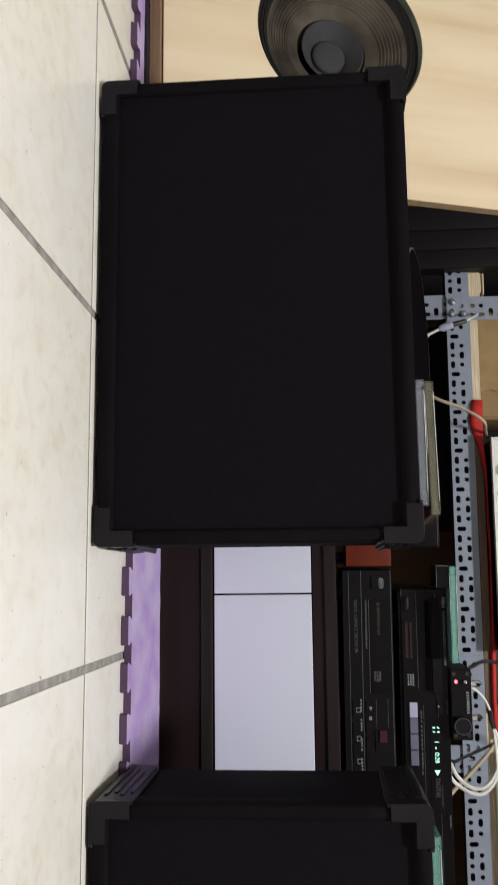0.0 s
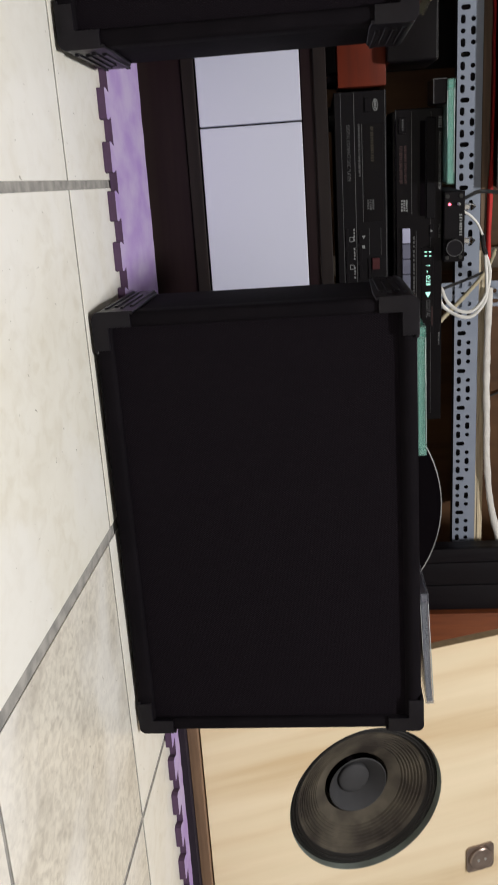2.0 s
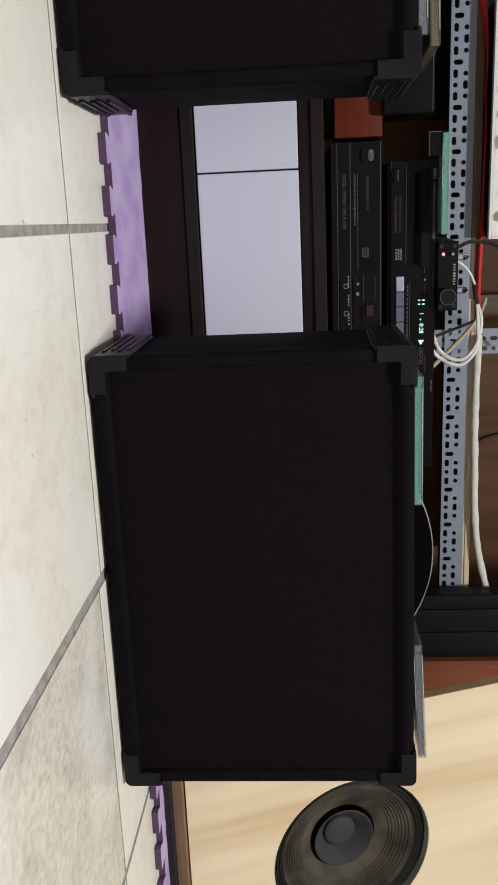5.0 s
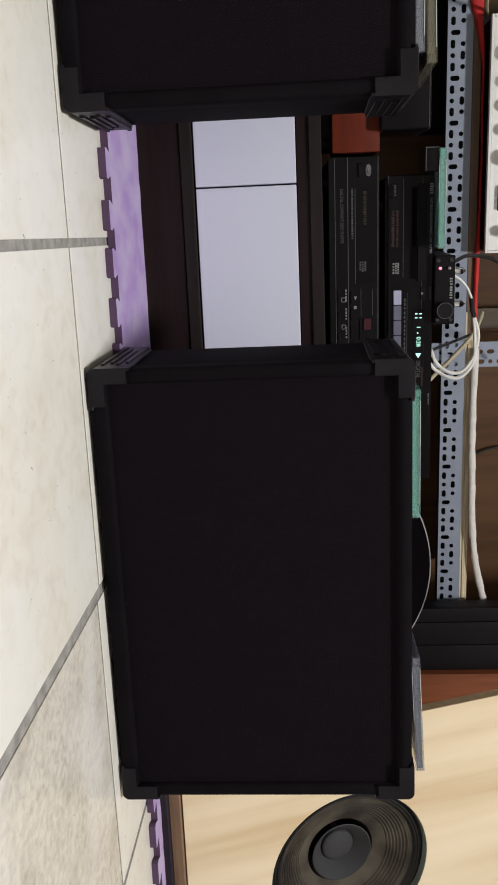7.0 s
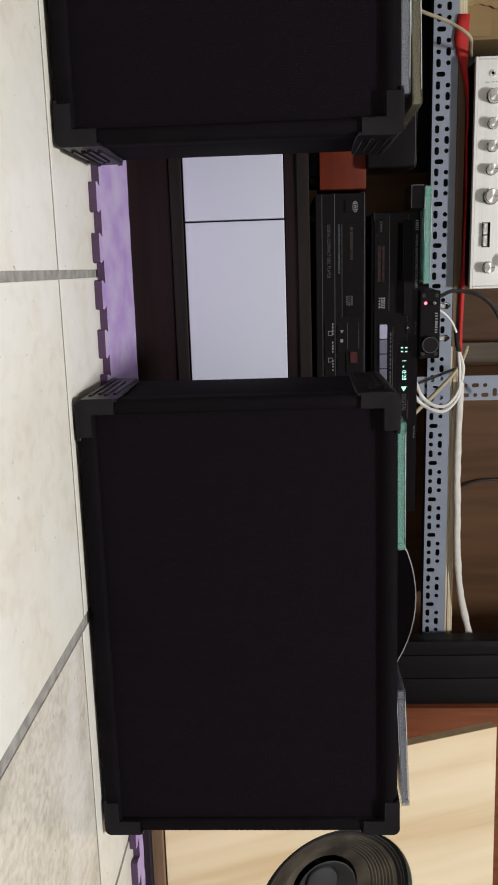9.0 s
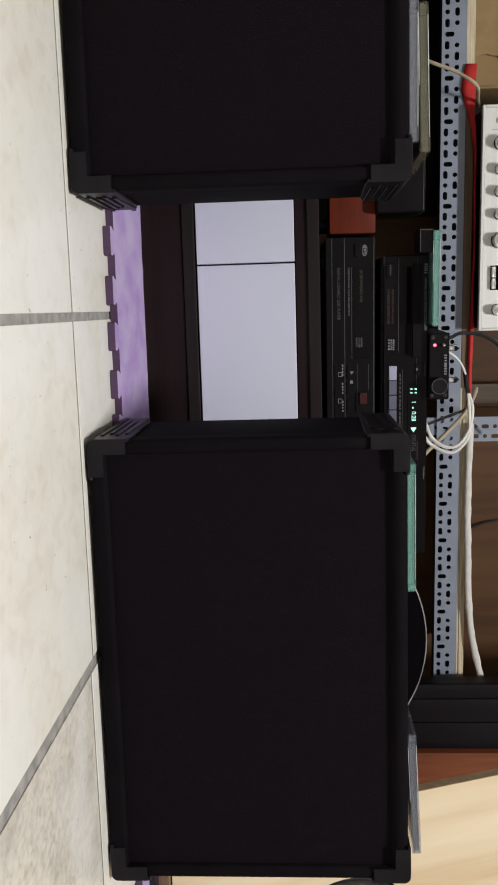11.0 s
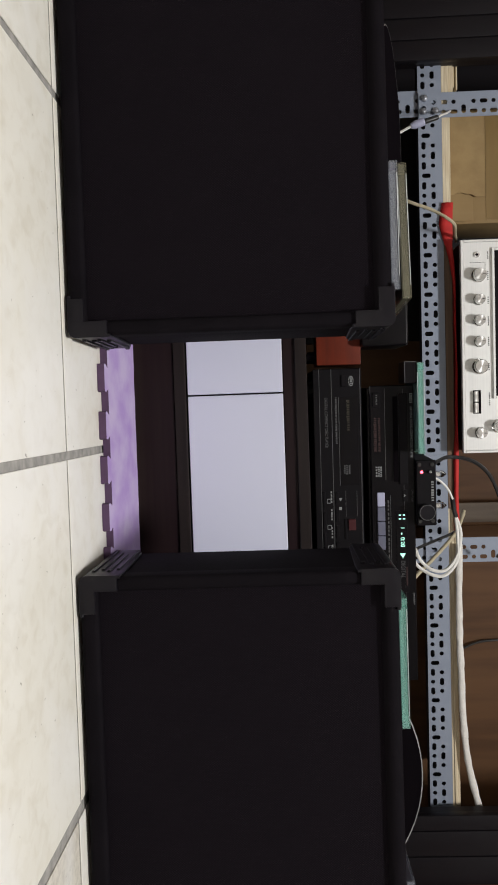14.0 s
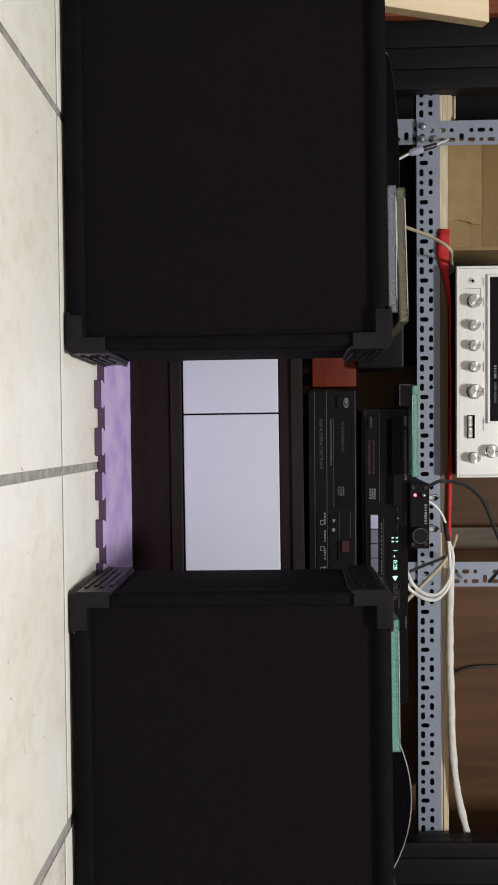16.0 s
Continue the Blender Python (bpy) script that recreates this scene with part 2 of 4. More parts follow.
# ---- mesh helpers ----
def box(bm, x0, x1, y0, y1, z0, z1, bevel=0.0, steps=1, m=None):
    made = bmesh.ops.create_cube(bm, size=1)["verts"]
    for v in made:
        v.co = Vector(((x0 + x1) / 2 + v.co.x * (x1 - x0), (y0 + y1) / 2 + v.co.y * (y1 - y0), (z0 + z1) / 2 + v.co.z * (z1 - z0)))
    if m is not None:
        for v in made:
            v.co = m @ v.co
    if bevel:
        edges = list({e for v in made for e in v.link_edges})
        bmesh.ops.bevel(bm, geom=edges, offset=bevel, segments=steps, profile=0.5, affect="EDGES")
    return bm


def lathe(bm, profile, seg=32, m=Matrix()):
    """Turns (radius, height) pairs round the local z axis."""
    rings = []
    for r, h in profile:
        if r < 1e-6:
            rings.append([bm.verts.new(m @ Vector((0, 0, h)))])
        else:
            rings.append([bm.verts.new(m @ Vector((r * math.cos(2 * math.pi * k / seg), r * math.sin(2 * math.pi * k / seg), h))) for k in range(seg)])
    for a, b in zip(rings, rings[1:]):
        for k in range(seg):
            j = (k + 1) % seg
            if len(a) == 1 and len(b) > 1:
                bm.faces.new((a[0], b[j], b[k]))
            elif len(b) == 1 and len(a) > 1:
                bm.faces.new((a[k], a[j], b[0]))
            elif len(a) > 1:
                bm.faces.new((a[k], a[j], b[j], b[k]))
    return bm


FRONT = Matrix.Rotation(radians(90), 4, "X")      # local z turned towards -y, out of a front face


def disc_on_front(bm, x, y, z, r, h, seg=24, bevel=0.0):
    lathe(bm, [(0, 0), (r, 0), (r, h - bevel), (r - bevel, h), (0, h)], seg, Matrix.Translation((x, y, z)) @ FRONT)
    return bm


def smooth_line(points, n=10):
    pts = [Vector(p) for p in points]
    pts = [pts[0] * 2 - pts[1]] + pts + [pts[-1] * 2 - pts[-2]]
    out = []
    for i in range(1, len(pts) - 2):
        a, b, c, d = pts[i - 1:i + 3]
        for k in range(n):
            t = k / n
            out.append(0.5 * (2 * b + (c - a) * t + (2 * a - 5 * b + 4 * c - d) * t * t + (3 * b - a - 3 * c + d) * t ** 3))
    out.append(pts[-2])
    return out


def tube(bm, points, r, seg=10, n=10, flat=1.0, rough=0.0):
    line = smooth_line(points, n)
    rings = []
    up = Vector((0.13, -0.9, 0.3))
    for i, p in enumerate(line):
        d = (line[min(i + 1, len(line) - 1)] - line[max(i - 1, 0)]).normalized()
        u = d.cross(up).normalized()
        w = d.cross(u).normalized()
        rr = r * (1 + rough * noise.noise(p * 60))
        rings.append([bm.verts.new(p + u * (rr * math.cos(2 * math.pi * k / seg)) + w * (rr * flat * math.sin(2 * math.pi * k / seg))) for k in range(seg)])
    for a, b in zip(rings, rings[1:]):
        for k in range(seg):
            bm.faces.new((a[k], a[(k + 1) % seg], b[(k + 1) % seg], b[k]))
    bm.faces.new(rings[0])
    bm.faces.new(rings[-1])
    return bm


def prism(bm, outline, z0, z1, m=Matrix()):
    """A flat outline of (x, y) pairs, raised from z0 to z1."""
    low = [bm.verts.new(m @ Vector((x, y, z0))) for x, y in outline]
    high = [bm.verts.new(m @ Vector((x, y, z1))) for x, y in outline]
    bm.faces.new(low)
    bm.faces.new(high)
    n = len(outline)
    for i in range(n):
        bm.faces.new((low[i], low[(i + 1) % n], high[(i + 1) % n], high[i]))
    return bm


def finish(name, bm, mat, smooth=True):
    bmesh.ops.recalc_face_normals(bm, faces=bm.faces)
    me = bpy.data.meshes.new(name)
    bm.to_mesh(me)
    bm.free()
    me.materials.append(mat)
    if smooth:
        me.shade_smooth()
        me.set_sharp_from_angle(angle=radians(35))
    return new(name, me)


def part(name, bm, mat, parent, label="", smooth=True):
    ob = finish(name, bm, mat, smooth)
    ob.parent = parent
    if label:
        tagged(ob, label)
    return ob


def zone(pivot, move, size, yaw, roll):
    """Where a group of things stands: its own plan, sized and turned about a pivot and moved."""
    p = Matrix.Translation(pivot)
    return Matrix.Translation(move) @ p @ Matrix.Rotation(radians(yaw), 4, "Z") @ Matrix.Rotation(radians(roll), 4, "Y") @ Matrix.Scale(size, 4) @ p.inverted()


ROOM = Matrix()
RACK = zone((0.5, 1.78, 0.48), (-0.0078, 0.15, 0.0416), 1.0990, 1.53, 0.32)
PLAYERS = zone((0.5, 1.487, 0.33), (-0.0053, 0.0433, 0.0120), 1.0344, 1.68, 0.36)
place = [ROOM]


def thing(name, m, label, category, group="", kind=""):
    ob = new(name)
    ob.empty_display_size = 0.05
    ob.matrix_basis = place[0] @ m
    return tagged(ob, label, category, group, kind)


def single(name, bm, mat, label, category, group="", kind="", smooth=True):
    ob = finish(name, bm, mat, smooth)
    ob.matrix_basis = place[0].copy()
    return tagged(ob, label, category, group, kind)


def words(name, text, size, m, mat, parent, stretch=1.0):
    """Raised lettering that stands in the local x-z plane and faces -y; m places its left end."""
    data = bpy.data.curves.new(name, "FONT")
    data.body, data.size, data.extrude, data.align_x, data.align_y = text, size, 0.0002, "LEFT", "CENTER"
    src = bpy.data.objects.new(name, data)
    scene.collection.objects.link(src)
    me = bpy.data.meshes.new_from_object(src)
    bpy.data.objects.remove(src)
    me.transform(m @ FRONT @ Matrix.Diagonal((stretch, 1, 1, 1)))
    me.materials.clear()
    me.materials.append(mat)
    ob = new(name, me)
    ob.parent = parent
    return ob


def bars(bm, x0, x1, y, z, h, pieces, seed):
    """Small print that cannot be read: a row of short bars."""
    rng = random.Random(seed)
    x, step = x0, (x1 - x0) / pieces
    for _ in range(pieces):
        w = step * rng.uniform(0.45, 0.85)
        box(bm, x, x + w, y - 0.0004, y + 0.0004, z - h / 2 * rng.uniform(0.7, 1), z + h / 2)
        x += step
    return bm


B = bmesh.new

# ---- the room ----
X0, X1, Y0, Y1, TOP = -1.8, 2.9, -2.0, 2.46, 2.5
single("floor_base", box(B(), X0, X1, Y0, Y1, -0.06, -0.0015), GROUT, "grey grout bed under the floor tiles", "floor", kind="structure").name = "floor"
# walls and ceiling are out of view, added to close the room and bounce light
single("wall_north", box(B(), X0, X1, Y1, Y1 + 0.1, 0, TOP), PAINT, "unseen wall added to close the room behind the rack", "wall", kind="structure")
single("wall_south", box(B(), X0, X1, Y0 - 0.1, Y0, 0, TOP), PAINT, "unseen wall added for bounced light", "wall", kind="structure")
single("wall_west", box(B(), X0 - 0.1, X0, Y0, Y1, 0, TOP), PAINT, "unseen wall added for bounced light", "wall", kind="structure")
single("wall_east", box(B(), X1, X1 + 0.1, Y0, Y1, 0, TOP), PAINT, "unseen wall added for bounced light", "wall", kind="structure")
single("ceiling", box(B(), X0, X1, Y0, Y1, TOP, TOP + 0.1), PAINT, "unseen ceiling added for bounced light", "ceiling", kind="structure")


# ---- purple foam mat ----
def foam_strip(x0, x1, m, width, label, seed, thick=0.0088, period=0.0553):
    """A border strip of puzzle mat: toothed front edge at y = 0, cut wavy along the back."""
    rng = random.Random(seed)
    n = int((x1 - x0) / 0.015)
    y_in = 0.0195
    back = [(x1 - k * (x1 - x0) / n, width + rng.uniform(-0.0022, 0.0022)) for k in range(n + 1)]
    bm = prism(B(), back + [(x0, y_in), (x1, y_in)], 0.0, thick)
    x = x0
    while x < x1 - period:
        a = x + rng.uniform(-0.0015, 0.0015)
        prism(bm, [(a + 0.0235, y_in), (a + 0.0190, 0.006), (a + 0.0200, 0.0), (a + 0.0520, rng.uniform(-0.0008, 0.0008)), (a + 0.0535, 0.006), (a + 0.0495, y_in)], 0.0, thick)
        x += period
    bmesh.ops.triangulate(bm, faces=[f for f in bm.faces if len(f.verts) > 4])
    bmesh.ops.recalc_face_normals(bm, faces=bm.faces)
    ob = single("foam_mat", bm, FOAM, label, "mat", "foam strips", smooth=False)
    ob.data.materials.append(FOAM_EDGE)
    # side faces take a darker purple than the top
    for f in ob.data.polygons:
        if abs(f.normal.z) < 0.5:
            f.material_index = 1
    ob.matrix_basis = m
    return ob


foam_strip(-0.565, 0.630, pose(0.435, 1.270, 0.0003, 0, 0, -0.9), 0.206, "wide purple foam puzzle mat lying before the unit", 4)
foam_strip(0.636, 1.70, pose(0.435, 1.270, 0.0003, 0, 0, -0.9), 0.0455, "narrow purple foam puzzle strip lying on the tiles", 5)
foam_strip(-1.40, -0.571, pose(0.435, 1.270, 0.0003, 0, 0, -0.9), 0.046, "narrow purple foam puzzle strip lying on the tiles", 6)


# ---- the two speaker cabinets ----
def speaker_cabinet(m, w, d, h, label):
    """Base at the front left lower corner; x along the front, y to the back."""
    cab = thing("speaker_cabinet", m, label, "speaker", "black speaker cabinets")
    foot = 0.0008
    part("body", box(B(), 0.002, w - 0.002, 0.014, d, foot + 0.002, h - 0.001, 0.006, 2), VINYL, cab)
    rail = 0.0185
    part("bottom_rail", box(B(), 0, w, 0, 0.03, foot, foot + rail, 0.005, 3), VINYL, cab)
    part("top_rail", box(B(), 0, w, 0, 0.03, h - rail, h, 0.0088, 5), VINYL, cab)
    part("side_rail", box(B(), 0, rail - 0.003, 0.001, 0.03, foot + 0.004, h - 0.004, 0.005, 3), VINYL, cab)
    part("side_rail", box(B(), w - rail + 0.003, w, 0.001, 0.03, foot + 0.004, h - 0.004, 0.005, 3), VINYL, cab)
    part("grille", box(B(), rail - 0.004, w - rail + 0.004, 0.007, 0.013, foot + rail - 0.002, h - rail + 0.002, 0.001), CLOTH, cab, "black woven cloth grille")
    for x in (0.05, w - 0.05):
        for y in (0.035, d - 0.035):
            part("foot", lathe(B(), [(0, -0.0032), (0.012, -0.0032), (0.013, 0.004), (0, 0.004)], 18, Matrix.Translation((x, y, 0))), RUBBER, cab)
    # moulded corner pieces: an angled plate on the front and a rounded shell that runs back over flank and top or base
    t, leg, arm, rad, th = 0.0020, 0.0385, 0.0150, 0.0085, 0.0042
    c = rad - t

    def rounded(reach, r):
        return [(reach, c - r)] + [(c + r * math.cos(radians(a)), c + r * math.sin(radians(a))) for a in range(270, 179, -15)] + [(c - r, reach)]

    for sx in (0, 1):
        for sz in (0, 1):
            bm = B()
            flip = Matrix.Translation((w * sx, 0, h * sz + (0 if sz else t))) @ Matrix.Diagonal((-1 if sx else 1, 1, -1 if sz else 1, 1))
            prism(bm, rounded(leg, rad) + [(arm, leg), (arm, arm), (leg, arm)], -0.004, t, flip @ FRONT)
            rings = []
            for y, reach in ((-t + 0.0006, 0.0415), (0.020, 0.0425), (d - 0.016, 0.039), (d + t, 0.033)):
                ring = rounded(reach, rad - 0.0003) + rounded(reach, rad - th)[::-1]
                rings.append([bm.verts.new(flip @ Vector((x, y, z))) for x, z in ring])
            for a, b in zip(rings, rings[1:]):
                for k in range(len(a)):
                    bm.faces.new((a[k], a[k - 1], b[k - 1], b[k]))
            bm.faces.new(rings[0])
            bm.faces.new(rings[-1])
            for k in range(4):
                box(bm, -t - 0.0014, -t + 0.001, 0.022 + 0.010 * (k % 2), d - 0.008 - 0.016 * (k % 3), 0.0075 + 0.0082 * k, 0.0112 + 0.0082 * k, 0.0006, m=flip)
            bmesh.ops.recalc_face_normals(bm, faces=bm.faces)
            bmesh.ops.bevel(bm, geom=[e for e in bm.edges if e.calc_length() > 0.010 and e.calc_face_angle(0) > 0.9], offset=0.0010, segments=2, profile=0.5, affect="EDGES")
            part("corner_protector", bm, PLASTIC, cab, "moulded black plastic corner with raised ribs")
    return cab


speaker_cabinet(pose(-0.2045, 1.127, 0.0032), 0.5155, 0.150, 0.3345, "black vinyl speaker cabinet with clear disc cases on top")
speaker_cabinet(pose(0.562, 1.127, 0.0032, 0, 0, 0), 0.499, 0.170, 0.332, "black vinyl speaker cabinet with a green disc case on top")


# ---- the low dark unit with white drawers ----
def media_unit():
    x0, x1, y0, y1 = -0.17, 1.06, 1.517, 1.90
    unit = thing("media_unit", pose(0, 0, 0), "low dark-stained wooden unit with white drawers", "cabinet")
    part("plinth", box(B(), x0, x1, y0 + 0.004, y1, 0.0, 0.0605, 0.001), ESPRESSO, unit)
    part("bottom_board", box(B(), x0, x1, y0 + 0.001, y1, 0.0609, 0.0785, 0.001), ESPRESSO_EDGE, unit)
    part("top_board", box(B(), x0, x1, y0, y1, 0.2405, 0.2580, 0.001), ESPRESSO_EDGE, unit)
    part("top_rail", box(B(), x0, x1, y0 + 0.004, y0 + 0.022, 0.2240, 0.2400), ESPRESSO, unit)
    part("side_panel", box(B(), x0, x0 + 0.016, y0 + 0.004, y1, 0.0790, 0.2400), ESPRESSO, unit)
    part("side_panel", box(B(), x1 - 0.016, x1, y0 + 0.004, y1, 0.0790, 0.2400), ESPRESSO, unit)
    # added black sheet just behind the drawers, paints the gaps between them dark
    part("gap_backing", box(B(), x0 + 0.0165, x1 - 0.0165, y0 + 0.03, y0 + 0.045, 0.0790, 0.2400), SHADE, unit)
    for a, e in ((-0.150, 0.0965), (0.0990, 0.3655), (0.3680, 0.6345), (0.6370, 1.0400)):
        part("drawer", box(B(), a, e, y0 - 0.0005, y0 + 0.018, 0.0812, 0.2222, 0.0009), WHITE, unit, "white drawer front")
    return unit


media_unit()


# ---- slotted steel angle ----
def slotted_plate(bm, length, height, m, pitch=0.01705, thick=0.002, first=0):
    """A strip with the punched pattern of shelving angle: x along it, z across it, facing -y."""
    def stadium(cx, cz, r, half, along):
        pts = []
        for k in range(16):
            a = 2 * math.pi * (k + 0.5) / 16
            c, s = math.cos(a) * r, math.sin(a) * r
            if along == "x":
                c += half if c > 0 else -half
            else:
                s += half if s > 0 else -half
            pts.append((cx + c, cz + s))
        return pts

    def cell(x0, x1, z0, z1, hole):
        cx = sum(p[0] for p in hole) / 16
        cz = sum(p[1] for p in hole) / 16
        outer = []
        for px, pz in hole:
            dx, dz = px - cx, pz - cz
            k = min((x1 - cx) / dx if dx > 0 else (x0 - cx) / dx, (z1 - cz) / dz if dz > 0 else (z0 - cz) / dz)
            outer.append([cx + dx * k, cz + dz * k])
        for q in range(4):                 # the points nearest to each corner go into it
            corner = ((x1, z1), (x0, z1), (x0, z0), (x1, z0))[q]
            i = min(range(16), key=lambda n: (outer[n][0] - corner[0]) ** 2 + (outer[n][1] - corner[1]) ** 2)
            outer[i] = list(corner)
        fo = [bm.verts.new(m @ Vector((x, 0, z))) for x, z in outer]
        fi = [bm.verts.new(m @ Vector((x, 0, z))) for x, z in hole]
        bi = [bm.verts.new(m @ Vector((x, thick, z))) for x, z in hole]
        bo = [bm.verts.new(m @ Vector((x, thick, z))) for x, z in outer]
        for k in range(16):
            j = (k + 1) % 16
            bm.faces.new((fo[k], fo[j], fi[j], fi[k]))
            bm.faces.new((fi[k], fi[j], bi[j], bi[k]))
            bm.faces.new((bi[k], bi[j], bo[j], bo[k]))

    columns = int(length / pitch)
    s = height / 0.043
    for i in range(columns):
        x0, x1 = i * pitch, (i + 1) * pitch
        c, kind = (x0 + x1) / 2, (i + first) % 4
        if kind == 0:
            cell(x0, x1, 0, height, stadium(c, 0.0135 * s, 0.0040, 0.0035, "z"))
        else:
            low, high = (("x", 0.0028), ("x", 0.0)) if kind in (1, 3) else (("x", 0.0), ("x", 0.0028))
            cell(x0, x1, 0, 0.0172 * s, stadium(c, 0.0092 * s, 0.0038, low[1], "x"))
            cell(x0, x1, 0.0172 * s, height, stadium(c, 0.0262 * s, 0.0038, high[1], "x"))
    return columns * pitch


FOOT = 0.018


def rack():
    ob = thing("steel_rack", pose(0, 0, 0.0), "grey slotted-steel angle rack holding a plywood shelf", "rack")
    z = 0.0
    bm = B()
    for start, length, first in ((-0.2030, 0.7000, 0), (0.5030, 0.69, 3)):
        bm = B()
        run = slotted_plate(bm, length, 0.0404, Matrix.Translation((start, 1.780, 0.4525 + z)), first=first)
        if first:
            box(bm, start - 0.0066, start, 1.780, 1.782, 0.4525 + z, 0.4929 + z)
        box(bm, start, start + run, 1.7822, 1.822, 0.4909 + z, 0.4929 + z)
        part("shelf_angle", bm, STEEL, ob)
    # added black strip, only there to make the punched holes read dark
    part("hole_backing", box(B(), -0.1995, 1.155, 1.7925, 1.812, 0.4530, 0.4905, 0.001), BLACK_PAINT, ob, "added black strip that darkens the holes of the angle")
    # left post stands in front of the shelf angle above it, its foot behind
    bm = B()
    up = Matrix.Rotation(radians(-90), 4, "Y")
    slotted_plate(bm, 0.90, 0.042, Matrix.Translation((-0.087, 1.7765, 0.4535 + z)) @ up)
    part("post", bm, STEEL, ob)
    bm = B()
    slotted_plate(bm, 0.465, 0.044, Matrix.Translation((-0.092, 1.7845, FOOT)) @ up)
    part("post", bm, STEEL, ob)
    bm = B()
    slotted_plate(bm, 1.36, 0.044, Matrix.Translation((0.689, 1.7845, FOOT)) @ up)
    part("post", bm, STEEL, ob)
    part("post", box(B(), 0.612, 0.652, 2.0, 2.004, FOOT, 1.3, 0.001), GREY_WOOD, ob)
    part("post", box(B(), -0.17, -0.135, 2.0, 2.004, FOOT, 1.3, 0.001), GREY_WOOD, ob)
    for x, zz in ((-0.120, 0.463), (-0.098, 0.482), (-0.098, 0.461)):
        bm = lathe(B(), [(0, 0.006), (0.003, 0.0056), (0.0055, 0.0035), (0.0062, 0), (0.0062, -0.001)], 14, Matrix.Translation((x, 1.7763, zz + z)) @ FRONT)
        part("bolt", bm, ZINC, ob, "domed zinc bolt head")
    return ob


place[0] = RACK
rack()
single("shelf_board", box(B(), -0.20, 1.16, 1.7835, 2.05, 0.4933, 0.5073, 0.0006), PLY, "pale plywood shelf board with layered edge", "shelf")
single("shelf_strip", box(B(), 0.118, 0.592, 1.7805, 1.7833, 0.4934, 0.5068, 0.0006), BROWN_STRIP, "brown wooden strip along the shelf edge", "wood strip")
single("shelf_batten", box(B(), 0.60, 1.155, 1.7815, 1.7855, 0.4975, 0.5025, 0.0008), PLY, "thin plywood packing strip on the shelf edge", "wood strip")
for k, (x1, zz, yy) in enumerate(((-0.128, 0.5074, 1.784), (-0.141, 0.5146, 1.790), (-0.139, 0.5212, 1.796))):
    single("plywood_offcut", box(B(), -0.200, x1, yy, yy + 0.10, zz, zz + (0.0064 if k == 0 else 0.0026), 0.0006), PLY, "thin plywood offcut stacked on the shelf end", "offcut", "plywood offcuts")
    if k:
        # added black filler: holds the sheets apart and paints their gap dark
        single("gap_filler", box(B(), -0.200, x1 - 0.02, yy + 0.02, yy + 0.09, zz - (0.0008 if k == 1 else 0.0040), zz, 0.0004), SHADE, "added black filler in the gap between plywood offcuts", "strip")
back = thing("plywood_backing", pose(0.28, 2.06, FOOT), "brown plywood board behind the rack", "panel")
for x0, x1 in ((0.0, 0.387), (0.3874, 1.224)):
    part("board", box(B(), x0, x1, 0.0, 0.02, 0.0, 1.35, 0.001), PLY_FACE, back)
# added backdrop: black boards stand in for the deep shade behind the rack
dark = thing("dark_backdrop", pose(-0.6, 2.062, FOOT), "added black boards that keep the space behind the rack dark", "panel")
for k in range(3):
    part("board", box(B(), 0.2935 * k, 0.2935 * k + 0.2930, 0.0, 0.018, 0.0, 1.33, 0.001), BLACK_PAINT, dark)


place[0] = ROOM


# ---- black fluted pillars and red-brown boards ----
PILLAR_Y = 1.878


def pillar(edges, label):
    ob = thing("pillar", pose(edges[0], PILLAR_Y, 0.0), label, "pillar", "black pillars")
    g = 0.0022
    for a, c in zip(edges, edges[1:]):
        part("plank", box(B(), a - edges[0] + g / 2, c - edges[0] - g / 2, 0, 0.020, 0.0, 1.6, 0.002, 2), BLACK_PAINT, ob)
    part("core", box(B(), 0.002, edges[-1] - edges[0] - 0.002, 0.005, 0.042, 0, 1.599), BLACK_PAINT, ob)
    return ob


pillar((-0.3800, -0.3262, -0.286, -0.2481), "black painted grooved pillar beside the rack")
pillar((1.1733, 1.2036, 1.2534, 1.3102), "black painted grooved pillar beside the rack")
single("upright_board", box(B(), -0.95, -0.3820, 1.866, 1.896, 0.0, 1.5, 0.001), REDWOOD, "red-brown varnished wooden board standing upright", "board")
single("upright_board", box(B(), 1.3122, 2.15, 1.866, 1.896, 0.0, 1.5, 0.001), REDWOOD, "red-brown varnished wooden board standing upright", "board")


